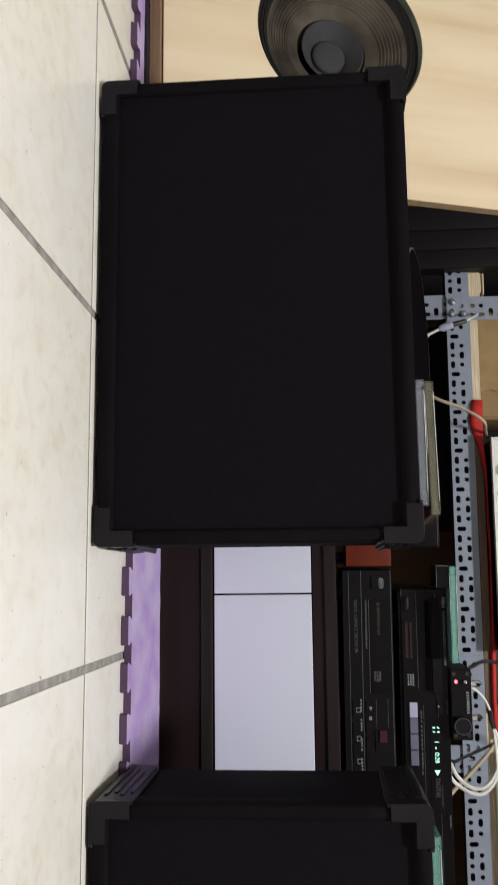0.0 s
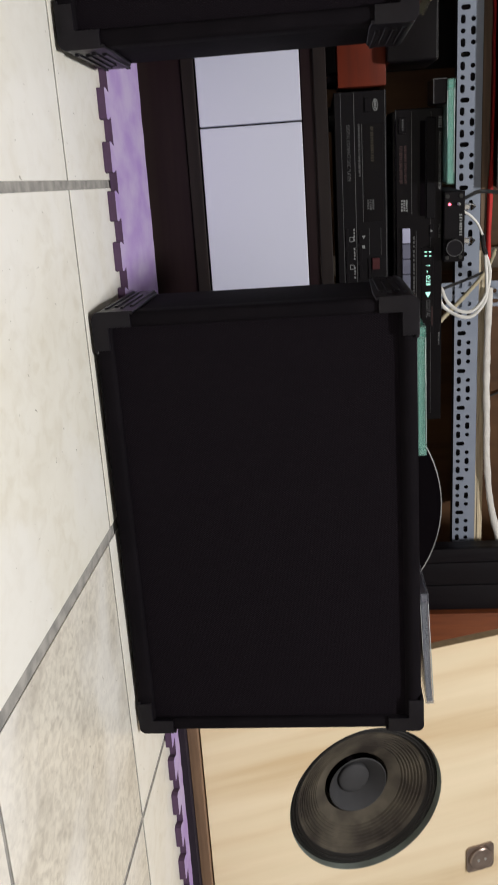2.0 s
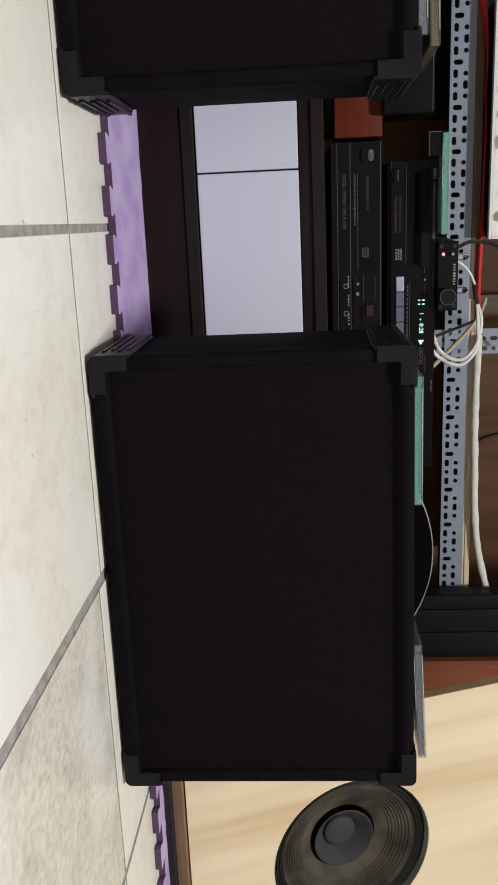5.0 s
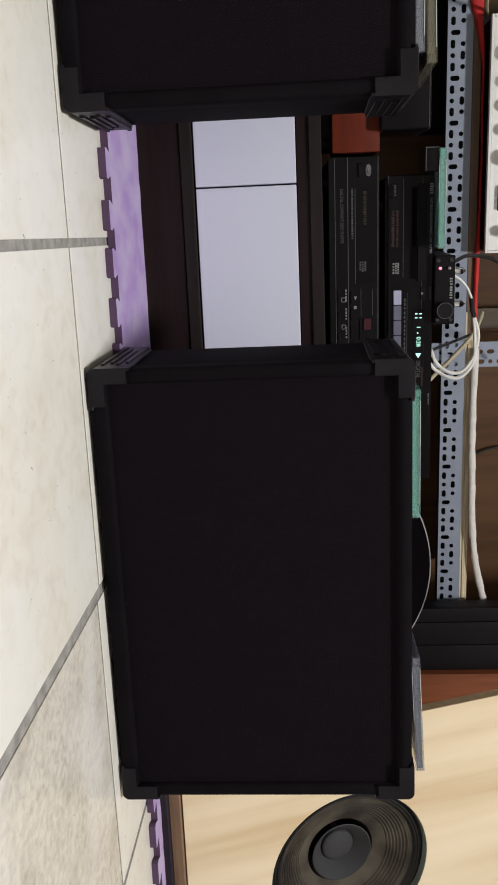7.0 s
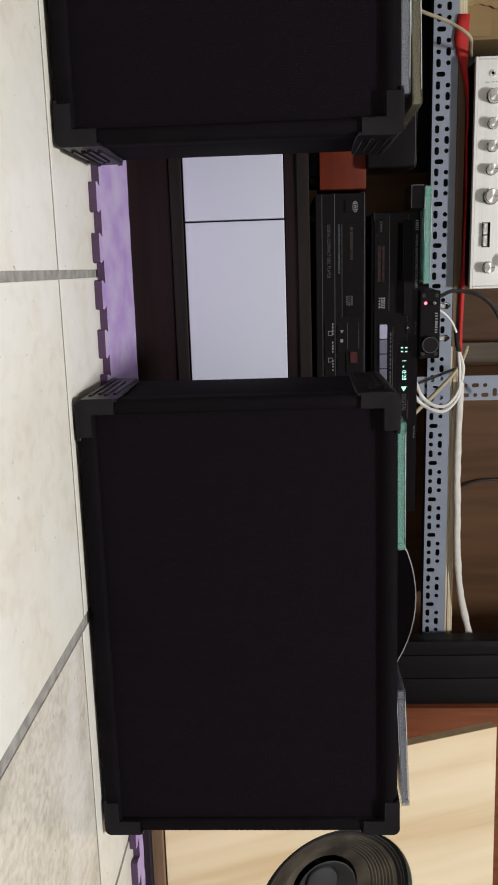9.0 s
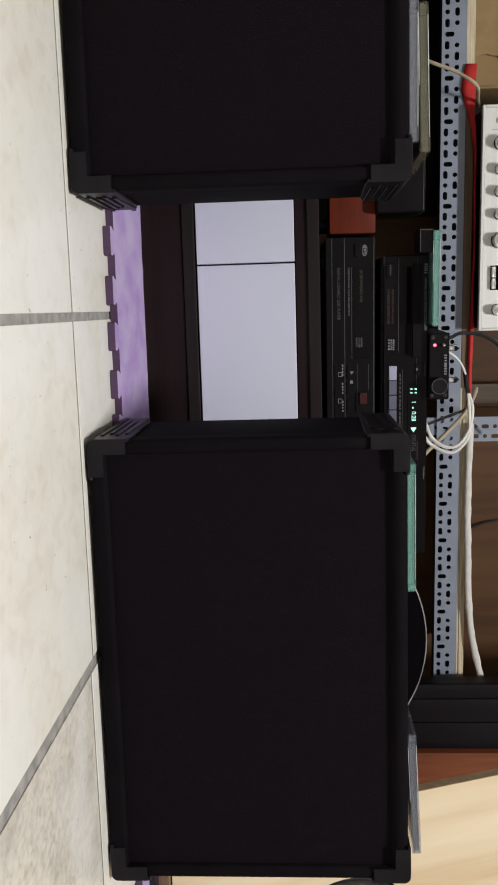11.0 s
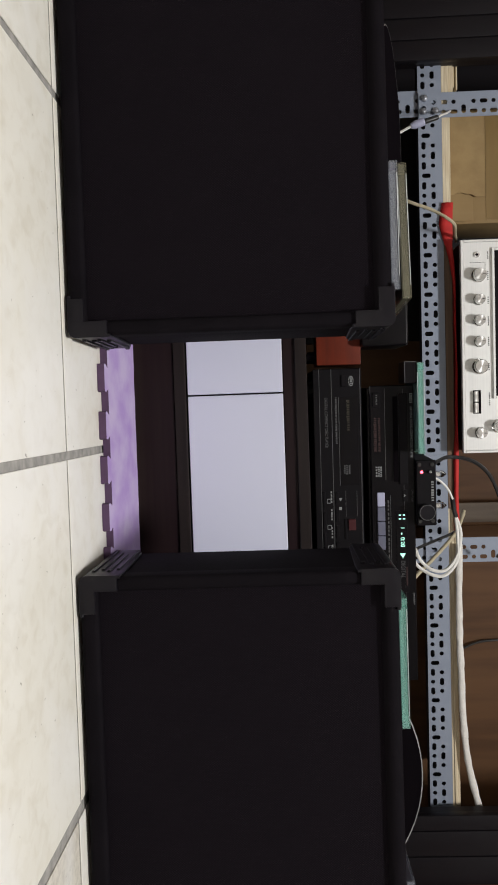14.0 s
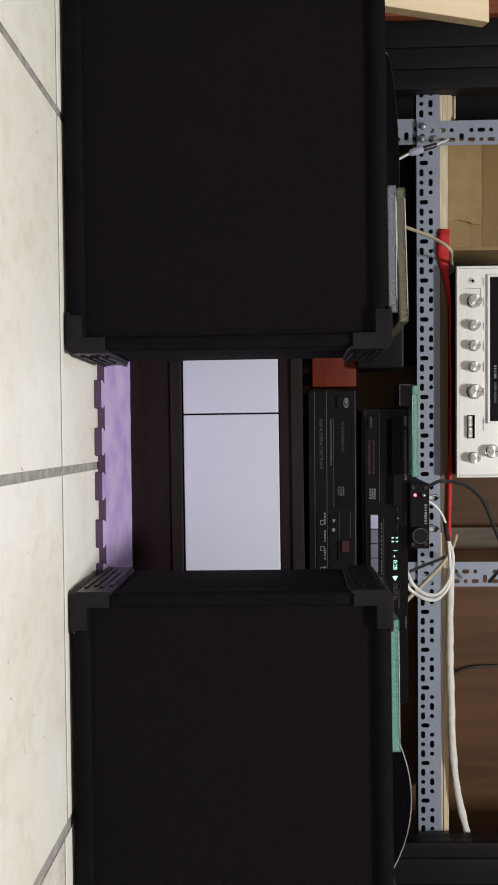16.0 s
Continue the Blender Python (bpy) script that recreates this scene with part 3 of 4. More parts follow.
# ---- leaning maple baffles with woofers ----
def woofer(parent, x, z, r):
    """Faces -y in the baffle's own frame; origin on the board's face."""
    m = Matrix.Translation((x, 0, z)) @ FRONT
    w = part("woofer", lathe(B(), [(r * 0.990, -0.022), (r * 0.990, -0.0125), (r * 0.958, -0.0112), (r * 0.948, -0.0132), (r * 0.945, -0.022), (r * 0.990, -0.022)], 72, m), OLIVE, parent, "large woofer with grey paper cone, set behind the board")
    part("cutout_rim", lathe(B(), [(r * 0.9995, -0.0004), (r * 0.996, -0.0006), (r * 0.992, -0.0130), (r * 0.9995, -0.0130), (r * 0.9995, -0.0004)], 72, m), RIM_PAINT, parent, "grey-green painted edge of the round cutout")
    part("surround", lathe(B(), [(r * 0.955, -0.0134), (r * 0.945, -0.0110), (r * 0.928, -0.0104), (r * 0.915, -0.0126), (r * 0.905, -0.0110), (r * 0.888, -0.0106), (r * 0.873, -0.0140), (r * 0.855, -0.0168)], 72, m), RUBBER, w)
    profile = []
    r0, r1, h0, h1 = r * 0.860, r * 0.425, -0.0160, -0.0470
    for k in range(73):
        f = k / 72
        rip = 0.0012 * math.sin(f * 2 * math.pi * 12) if 0.08 < f < 0.66 else 0
        profile.append((r0 + (r1 - r0) * f, h0 + (h1 - h0) * f ** 0.9 + rip))
    part("cone", lathe(B(), profile + [(r * 0.40, -0.056), (r * 0.37, -0.061)], 72, m), CONE, w, "ribbed grey paper cone")
    part("inner_cone", lathe(B(), [(r * 0.385, -0.0400), (r * 0.372, -0.0390), (r * 0.29, -0.0510), (r * 0.205, -0.0640)], 48, m), CAP, w)
    dome = [(r * 0.205 * math.cos(a), -0.059 + r * 0.055 * math.sin(a)) for a in [i * math.pi / 20 for i in range(10)]]
    part("dust_cap", lathe(B(), [(r * 0.207, -0.067)] + dome + [(0, -0.059 + r * 0.055)], 40, m), CAP, w, "domed grey dust cap")
    part("shell", lathe(B(), [(r * 0.94, -0.023), (r * 0.45, -0.105), (0, -0.105)], 40, m), SHADE, w)
    return w


def baffle(x0, x1, label, woofer_x, woofer_z, plate=None):
    lean = 20
    length = 0.547
    ob = thing("speaker_baffle", pose(0, 1.357, 0.0310, -lean, 0, 0), label, "speaker", "maple speaker boards")
    cut = B()
    # the board with a real opening for the woofer
    r, cz, seg, thick = 0.1335, woofer_z, 72, 0.018
    for y in (0.0, thick):
        hole = [cut.verts.new((woofer_x + r * math.cos(2 * math.pi * k / seg), y, cz + r * math.sin(2 * math.pi * k / seg))) for k in range(seg)]
        rim = []
        for k in range(seg):
            c, s = math.cos(2 * math.pi * k / seg), math.sin(2 * math.pi * k / seg)
            f = min(((x1 - woofer_x) / c) if c > 1e-6 else 9, ((x0 - woofer_x) / c) if c < -1e-6 else 9, ((length - cz) / s) if s > 1e-6 else 9, (-cz / s) if s < -1e-6 else 9)
            rim.append([woofer_x + c * f, cz + s * f])
        for corner in ((x0, 0), (x1, 0), (x0, length), (x1, length)):
            i = min(range(seg), key=lambda n: (rim[n][0] - corner[0]) ** 2 + (rim[n][1] - corner[1]) ** 2)
            rim[i] = list(corner)
        rv = [cut.verts.new((a, y, b)) for a, b in rim]
        for k in range(seg):
            cut.faces.new((hole[k], hole[(k + 1) % seg], rv[(k + 1) % seg], rv[k]))
        if y == 0.0:
            first = (hole, rv)
    for a, b in ((first[0], hole), (first[1], rv)):
        for k in range(seg):
            cut.faces.new((a[k], a[(k + 1) % seg], b[(k + 1) % seg], b[k]))
    part("board", cut, MAPLE, ob, "light maple laminate board", smooth=False)
    e = 0.0006
    part("edge_band", box(B(), x0 - e, x0 - 0.0001, 0.0005, thick - 0.0005, 0.001, length - 0.001), MAPLE_EDGE, ob)
    part("edge_band", box(B(), x1 + 0.0001, x1 + e, 0.0005, thick - 0.0005, 0.001, length - 0.001), MAPLE_EDGE, ob)
    woofer(ob, woofer_x, cz, 0.1333)
    if plate:
        px, pz = plate
        plate_bm = box(B(), px - 0.026, px + 0.026, -0.0035, -0.0001, pz - 0.026, pz + 0.026)
        bmesh.ops.bevel(plate_bm, geom=[e for e in plate_bm.edges if abs(e.verts[0].co.y - e.verts[1].co.y) > 0.002], offset=0.0075, segments=4, profile=0.5, affect="EDGES")
        p = part("socket_plate", plate_bm, NICKEL, ob, "square nickel socket plate with rounded corners")
        part("socket", lathe(B(), [(0.0225, 0.0), (0.0225, 0.0046), (0.0205, 0.0062), (0.0150, 0.0056), (0, 0.0056)], 32, Matrix.Translation((px, -0.003, pz)) @ FRONT), NICKEL, p)
        for dz in (-0.0065, 0.0065):
            part("socket_pin", disc_on_front(B(), px, -0.0085, pz + dz, 0.0028, 0.0012, 12, 0.0004), CHROME, p)
    return ob


baffle(1.170, 1.692, "light maple board with a woofer, leaning back", 1.422, 0.264, (1.598, 0.470))
baffle(-0.737, -0.214, "light maple board with a woofer, leaning back", -0.467, 0.273)


def base_strip(x0, x1):
    ob = thing("wood_strip", pose(x0, 1.348, 0), "brown wooden strip over a gap painted dark, under the board", "wood strip", "strips under the boards")
    part("lath", box(B(), 0, x1 - x0, 0, 0.029, 0.0120, 0.0285, 0.001), TAN_EDGE, ob)
    # dark strip in place of the shade in the gap below the lath
    part("filler", box(B(), 0, x1 - x0, -0.016, 0.036, 0.0002, 0.0118), GAP_SHADE, ob, "dark strip painted as shade in the gap under the lath")
    return ob


base_strip(1.09, 1.76)
base_strip(-0.80, -0.14)
place[0] = PLAYERS


# ---- disc players on the unit ----
def front_lines(rows, y, mat, parent, name="trim_line"):
    for x0, x1, z0, z1 in rows:
        part(name, box(B(), x0, x1, y - 0.0005, y + 0.0004, z0, z1), mat, parent)


def disc_player_large():
    ob = thing("disc_player", pose(0.345, 1.487, 0.2537), "charcoal disc player with thin silver lines, standing on the dark unit", "disc player", "disc players")
    w, h = 0.43, 0.0715
    part("case", box(B(), 0.001, w - 0.001, 0.006, 0.29, 0.003, h - 0.001, 0.0012), CHARCOAL, ob)
    face = part("front_panel", box(B(), 0, w, 0, 0.006, 0.0025, h, 0.0010), CHARCOAL, ob)
    for x in (0.03, w - 0.03):
        part("foot", lathe(B(), [(0, 0), (0.014, 0), (0.014, 0.008), (0, 0.008)], 20, Matrix.Translation((x, 0.04, -0.0046))), RUBBER, ob)
        part("foot", lathe(B(), [(0, 0), (0.014, 0), (0.014, 0.008), (0, 0.008)], 20, Matrix.Translation((x, 0.24, -0.0046))), RUBBER, ob)
    front_lines([(0, w, 0.0112, 0.0119), (0, w, 0.0285, 0.0293), (0.041, 0.168, 0.0385, 0.0392), (0, w, h - 0.0022, h - 0.0014),
                 (0.176, 0.213, 0.046, 0.0465), (0.176, 0.213, 0.062, 0.0625)], -0.0001, PRINT_DIM, face)
    part("display_window", box(B(), 0.041, 0.168, -0.0006, 0.002, 0.0400, 0.0665, 0.0004), GLOSS, face)
    part("power_button", box(B(), 0.009, 0.026, -0.002, 0.002, 0.043, 0.0515, 0.0006), CHARCOAL, face)
    ring = B()
    for k in range(20):
        a = 2 * math.pi * k / 20
        box(ring, 0.0180 + 0.0068 * math.cos(a) - 0.0006, 0.0180 + 0.0068 * math.cos(a) + 0.0006, -0.0008, 0.0003, 0.0570 + 0.0032 * math.sin(a) - 0.0006, 0.0570 + 0.0032 * math.sin(a) + 0.0006)
    part("badge", bars(ring, 0.0130, 0.0235, -0.0004, 0.0570, 0.0034, 4, 44), PRINT, face, "small pale oval badge")
    for k in range(3):
        part("disc_mark", bars(B(), 0.1385, 0.1525, -0.0010, 0.0455 + 0.0034 * k, 0.0026, 4 + k, 50 + k), PRINT_DIM, face)
    part("red_key", box(B(), 0.217, 0.233, -0.0022, 0.002, 0.0495, 0.0600, 0.0006), BUTTON_RED, face, "dark red stop key")
    part("key", box(B(), 0.217, 0.246, -0.0014, 0.002, 0.0440, 0.0475, 0.0005), CHARCOAL, face)
    for k in range(7):
        part("key", box(B(), 0.178 + 0.024 * k, 0.196 + 0.024 * k, -0.0016, 0.002, 0.0315, 0.0365, 0.0005), CHARCOAL, face)
        part("key", box(B(), 0.176 + 0.030 * k, 0.200 + 0.030 * k, -0.0016, 0.002, 0.0135, 0.0175, 0.0005), CHARCOAL, face)
    words("lettering", "DIGITAL COMPACT DISC PLAYER", 0.0062, pose(0.041, -0.0003, 0.0205), PRINT_DIM, face, 0.78)
    part("small_print", bars(B(), 0.041, 0.108, -0.0003, 0.0348, 0.0026, 30, 1), PRINT_DIM, face)
    part("small_print", bars(B(), 0.045, 0.090, -0.0008, 0.052, 0.0042, 14, 2), PRINT_GOLD, face)
    for k in range(5):
        part("small_print", bars(B(), 0.176 + 0.026 * k, 0.194 + 0.026 * k, -0.0003, 0.0255, 0.0022, 4, 10 + k), PRINT, face)
    tri = prism(B(), [(0, -0.0026), (0.0048, 0), (0, 0.0026)], 0, 0.0004, pose(0.186, -0.0002, 0.0385) @ FRONT)
    part("play_mark", tri, PRINT, face)
    part("stop_mark", box(B(), 0.199, 0.2035, -0.0006, 0.0002, 0.0362, 0.0402), PRINT, face)
    for k, x in enumerate((0.187, 0.225, 0.255)):
        bm = B()
        for a, b, c, d in ((0, 0.0065, 0, 0.0008), (0, 0.0065, 0.0052, 0.006), (0, 0.0008, 0, 0.006), (0.0057, 0.0065, 0, 0.006)):
            box(bm, x + a, x + b, -0.0005, 0.0003, 0.0190 + c, 0.0190 + d)
        part("key_mark", bm, PRINT, face)
    return ob


def disc_player_slim():
    ob = thing("disc_player", pose(0.371, 1.487, 0.3252), "black disc player with lit green digits, standing on another player", "disc player", "disc players")
    w, h = 0.43, 0.0738
    z0 = 0.0115
    part("case", box(B(), 0.003, w - 0.003, 0.006, 0.29, z0 - 0.004, h - 0.001, 0.0012), GLOSS, ob)
    face = part("front_panel", box(B(), 0, w, 0, 0.006, z0, h, 0.0012), GLOSS, ob)
    for x in (0.04, w - 0.04):
        part("foot", lathe(B(), [(0, 0), (0.012, 0), (0.013, 0.009), (0, 0.009)], 20, Matrix.Translation((x, 0.05, 0.0))), RUBBER, ob)
        part("foot", lathe(B(), [(0, 0), (0.012, 0), (0.013, 0.009), (0, 0.009)], 20, Matrix.Translation((x, 0.24, 0.0))), RUBBER, ob)
    part("power_button", box(B(), 0.010, 0.031, -0.002, 0.002, 0.0155, 0.0265, 0.0007), GLOSS, face)
    front_lines([(0.004, 0.135, 0.0325, 0.0330), (0.158, 0.30, 0.0385, 0.0390), (0.0, 0.012, z0 + 0.0005, z0 + 0.0010), (0.005, 0.42, h - 0.0155, h - 0.0151)], -0.0001, PRINT_DIM, face)
    tray = part("disc_tray", box(B(), 0.012, 0.142, -0.0028, 0.002, 0.0520, 0.0640, 0.0008), CHARCOAL, face)
    part("tray_slot", box(B(), 0.016, 0.138, -0.0030, -0.0024, 0.0440, 0.0505), SHADE, face)
    for k in range(3):
        part("disc_mark", bars(B(), 0.1160, 0.1315, -0.0004, 0.0195 + 0.0032 * k, 0.0024, 4 + k, 60 + k), PRINT, face)
    for k in range(4):
        # reflection painted into the key colours: strong on the first, faint on the rest
        part("key", box(B(), 0.1535 + 0.021 * k, 0.1735 + 0.021 * k, -0.0026, 0.002, 0.0195, 0.0305, 0.0007), LILAC if k == 0 else LILAC_DARK, face, "glossy key with its reflection painted lilac grey")
    part("small_print", bars(B(), 0.013, 0.028, -0.0022, 0.021, 0.0024, 5, 3), PRINT_DIM, face)
    part("small_print", bars(B(), 0.046, 0.095, -0.0004, 0.0185, 0.0042, 18, 4), PRINT_RED, face)
    part("small_print", bars(B(), 0.046, 0.095, -0.0004, 0.0245, 0.0030, 20, 5), PRINT_RED, face)
    part("small_print", bars(B(), 0.165, 0.250, -0.0004, 0.0355, 0.0020, 14, 6), PRINT_DIM, face)
    part("maker_mark", bars(B(), 0.012, 0.027, -0.0004, 0.0700, 0.0048, 5, 7), PRINT, face)
    words("lettering", "NATURAL SOUND COMPACT DISC PLAYER", 0.0047, pose(0.031, -0.0003, 0.0700), PRINT, face, 0.80)
    words("lettering", "OPEN/CLOSE", 0.0032, pose(0.150, -0.0003, 0.0700), PRINT_DIM, face)
    part("eject_key", box(B(), 0.150, 0.167, -0.0016, 0.002, 0.0565, 0.0625, 0.0006), CHARCOAL, face)
    part("eject_mark", prism(B(), [(0, 0), (0.004, 0), (0.002, 0.003)], 0, 0.0004, pose(0.1565, -0.0017, 0.058) @ FRONT), PRINT, face)
    part("display_window", box(B(), 0.180, 0.300, -0.0006, 0.002, 0.0460, 0.0625, 0.0004), GLOSS, face)
    words("lit_digits", "1", 0.0082, pose(0.2035, -0.0009, 0.0548), DIGITS, face, 1.0)
    words("lit_digits", "0:28", 0.0082, pose(0.2190, -0.0009, 0.0548), DIGITS, face, 1.0)
    for x in (0.1860, 0.1915):
        part("lit_bar", box(B(), x, x + 0.0016, -0.0010, -0.0005, 0.0500, 0.0532), DIGITS, face)
        part("lit_bar", box(B(), x, x + 0.0016, -0.0010, -0.0005, 0.0560, 0.0592), DIGITS, face)
    part("lit_bar", box(B(), 0.2125, 0.2150, -0.0010, -0.0005, 0.0530, 0.0545), DIGITS, face)
    part("lit_arrow", prism(B(), [(0, -0.0040), (0.0070, 0), (0, 0.0040)], 0, 0.0004, pose(0.2425, -0.0007, 0.0548) @ FRONT), DIGITS, face)
    words("lettering", "DIGITAL", 0.0085, pose(0.2530, -0.0008, 0.0548), PRINT_DIM, face, 0.80)
    words("lettering", "TIME DISPLAY", 0.0030, pose(0.300, -0.0003, 0.0700), PRINT, face)
    part("red_window", box(B(), 0.262, 0.290, -0.0009, 0.001, 0.0592, 0.0615, 0.0004), PRINT_RED, face)
    return ob


disc_player_large()
disc_player_slim()
wb = thing("wooden_box", pose(0.205, 1.487, 0.2491), "small red-brown wooden box beside the disc player", "box")
part("body", box(B(), 0, 0.1345, 0, 0.11, 0.0135, 0.0764, 0.0012, 2), CHERRY, wb)
for x in (0.012, 0.122):
    for y in (0.015, 0.095):
        part("foot", lathe(B(), [(0, 0), (0.007, 0), (0.008, 0.0137), (0, 0.0137)], 16, Matrix.Translation((x, y, 0))), SHADE, wb)


def black_box():
    ob = thing("plastic_box", pose(0.150, 1.470, 0.3257), "black plastic box standing on the red-brown wooden box", "box")
    part("body", box(B(), 0.0, 0.1655, 0.0, 0.12, 0.0, 0.0655, 0.004, 3), GLOSS, ob)
    # pale line painted as the highlight of the rounded top edge
    part("edge_highlight", box(B(), 0.004, 0.1615, -0.0006, 0.001, 0.0625, 0.0632), PRINT_DIM, ob)
    return ob


black_box()


def tube_preamp():
    ob = thing("tube_amplifier", pose(0.479, 1.478, 0.3990), "small black amplifier with two glass tubes, on the disc player", "amplifier")
    w, h = 0.093, 0.0290
    part("case", box(B(), 0, w, 0.003, 0.13, 0.0012, h - 0.0005, 0.0015), BLACK_PAINT, ob)
    face = part("front_panel", box(B(), -0.0005, w + 0.0005, 0, 0.003, 0.0010, h, 0.0012), CHARCOAL, ob)
    for x in (0.012, w - 0.012):
        part("foot", lathe(B(), [(0, 0), (0.005, 0), (0.005, 0.002), (0, 0.002)], 14, Matrix.Translation((x, 0.02, -0.0002))), RUBBER, ob)
    for x in (0.006, w - 0.006):
        for z in (0.0055, h - 0.0055):
            part("screw", disc_on_front(B(), x, 0.0002, z, 0.0030, 0.0016, 12, 0.0006), OLIVE, face)
    part("power_light", disc_on_front(B(), 0.0165, 0.0002, 0.0085, 0.0019, 0.0022, 12, 0.0008), LED_RED, face, "glowing red power light")
    part("light_ring", disc_on_front(B(), 0.0165, 0.0004, 0.0085, 0.0036, 0.0009, 16, 0.0003), OLIVE, face)
    part("toggle_switch", lathe(B(), [(0.0022, 0), (0.0022, 0.003), (0.001, 0.004), (0.0012, 0.010), (0, 0.011)], 12, Matrix.Translation((0.0165, 0.0, 0.0205)) @ FRONT), CHROME, face)
    knob = part("volume_knob", lathe(B(), [(0.0115, 0), (0.0115, 0.009), (0.0105, 0.0105), (0, 0.0105)], 32, Matrix.Translation((0.0735, 0, 0.0145)) @ FRONT), PLASTIC, face, "round black volume knob")
    part("knob_rim", lathe(B(), [(0.0104, 0.0104), (0.0112, 0.0104), (0.0112, 0.0112), (0.0104, 0.0112), (0.0104, 0.0104)], 32, Matrix.Translation((0.0735, 0, 0.0145)) @ FRONT), PRINT_DIM, knob)
    part("maker_mark", bars(B(), 0.030, 0.060, -0.0003, 0.0235, 0.0038, 8, 8), PRINT, face)
    for x in (0.023, 0.069):
        m = Matrix.Translation((x, 0.030, h - 0.001))
        t = part("tube_socket", lathe(B(), [(0, 0), (0.0062, 0), (0.0062, 0.0035), (0, 0.0035)], 20, m), CHROME, ob)
        part("tube_glass", lathe(B(), [(0.0050, 0.003), (0.0052, 0.013), (0.0045, 0.0165), (0.0025, 0.0185), (0.0009, 0.0205), (0, 0.021)], 20, m), GLASS, t, "clear glass vacuum tube")
        part("tube_plate", box(B(), -0.0026, 0.0026, -0.002, 0.002, 0.004, 0.012, 0.0006, m=m), CHROME, t)
    return ob


tube_preamp()


# ---- disc cases ----
CASE_GLINT = material("painted_case_glint", (0.34, 0.36, 0.36), 0.2, grain=((60, 60, 60), 0.9, (0.60, 0.63, 0.63)))

def disc_case(m, shell, tray, label, w=0.141, d=0.124, h=0.0102):
    ob = thing("disc_case", m, label, "disc case", "disc cases")
    part("tray", box(B(), 0.013, w - 0.002, 0.002, d - 0.002, 0.0018, h - 0.0020, 0.0004), tray, ob)
    part("spine", box(B(), 0.0016, 0.0120, 0.002, d - 0.002, 0.0018, h - 0.0020, 0.0004), tray, ob)
    part("lid", box(B(), 0.0, w, 0.0, d, h - 0.0014, h, 0.0004), shell, ob)
    part("base", box(B(), 0.0, w, 0.0, d, 0.0, 0.0014, 0.0004), shell, ob)
    part("front_lip", box(B(), 0.010, w - 0.001, 0.0, 0.0014, 0.0016, h - 0.0016, 0.0003), shell, ob)
    # pale strips paint the highlights along the front edges of lid and base
    part("painted_glint", box(B(), 0.012, w - 0.014, -0.0003, 0.0004, h - 0.0011, h - 0.0003), CASE_GLINT, ob)
    part("painted_glint", box(B(), 0.014, w * 0.55, -0.0003, 0.0004, 0.0003, 0.0009), CASE_GLINT, ob)
    for x in (0.0, w - 0.008):
        part("hinge", box(B(), x, x + 0.008, -0.0004, 0.004, 0.0014, h - 0.0014, 0.0006), shell, ob)
    return ob


place[0] = ROOM
disc_case(pose(0.597, 1.153, 0.3362, 0, 0, 0.8), CLEAR_GREEN, TRAY_GREEN, "green clear disc case lying on the speaker cabinet")
disc_case(pose(0.1440, 1.134, 0.3364, 0, 0, 0.6), CLEAR, TRAY_GREY, "clear disc case lying on the speaker cabinet", 0.131)
disc_case(pose(0.1430, 1.147, 0.3474, 0, -0.6, -2.0), CLEAR_OLD, TRAY_OLD, "yellowed clear disc case lying on another case")
disc_case(pose(0.9025, 1.153, 0.3362, 0, -2.2, -1.5), CLEAR, TRAY_GREY, "clear disc case lying tilted on the speaker cabinet")
place[0] = PLAYERS
disc_case(pose(0.340, 1.450, 0.3993, 0, 0, 0.5), CLEAR_GREEN, TRAY_GREEN, "green clear disc case lying on the disc player", 0.128)
case = thing("empty_case", pose(0.3385, 1.452, 0.3820), "dark clear disc case edge below the green case", "disc case")
part("pane", box(B(), 0.0, 0.0300, 0.0, 0.06, 0.0, 0.0170, 0.0006), GLOSS, case)
part("edge", box(B(), 0.0002, 0.0298, -0.0004, 0.0004, 0.0002, 0.0010), PRINT_DIM, case)
part("edge", box(B(), 0.0, 0.0010, -0.0004, 0.0004, 0.0012, 0.0168), PRINT_DIM, case)


place[0] = ROOM


# ---- black round platters ----
def platter(x, y, z, r, tilt, roll, label):
    ob = thing("platter", pose(x, y, z, tilt, roll, 0), label, "platter", "round platters")
    part("plate", lathe(B(), [(0, 0), (r - 0.002, 0), (r - 0.0012, 0.0008), (r - 0.002, 0.0016), (r * 0.4, 0.0012), (0, 0.0012)], 72), SHADE, ob)
    # uneven pale colour paints the highlight running round the rim
    part("rim", lathe(B(), [(r - 0.0016, 0.0), (r, 0.0003), (r, 0.0013), (r - 0.0016, 0.0017), (r - 0.0016, 0.0)], 72), RIM_GLINT, ob, "thin rim painted pale as a highlight")
    for a in (200, 250):
        part("spot", lathe(B(), [(0, 0), (0.0022, 0), (0.0022, -0.0006), (0, -0.0006)], 10, pose(r * 0.75 * math.cos(radians(a)), r * 0.75 * math.sin(radians(a)), 0)), PRINT, ob)
    return ob


platter(0.045, 1.330, 0.3668, 0.114, 13.2, 0.0, "black round platter lying tilted on the cabinet")
platter(0.900, 1.420, 0.2050, 0.193, 88.0, 0.0, "large black disc standing upright behind the speaker cabinet")
place[0] = RACK


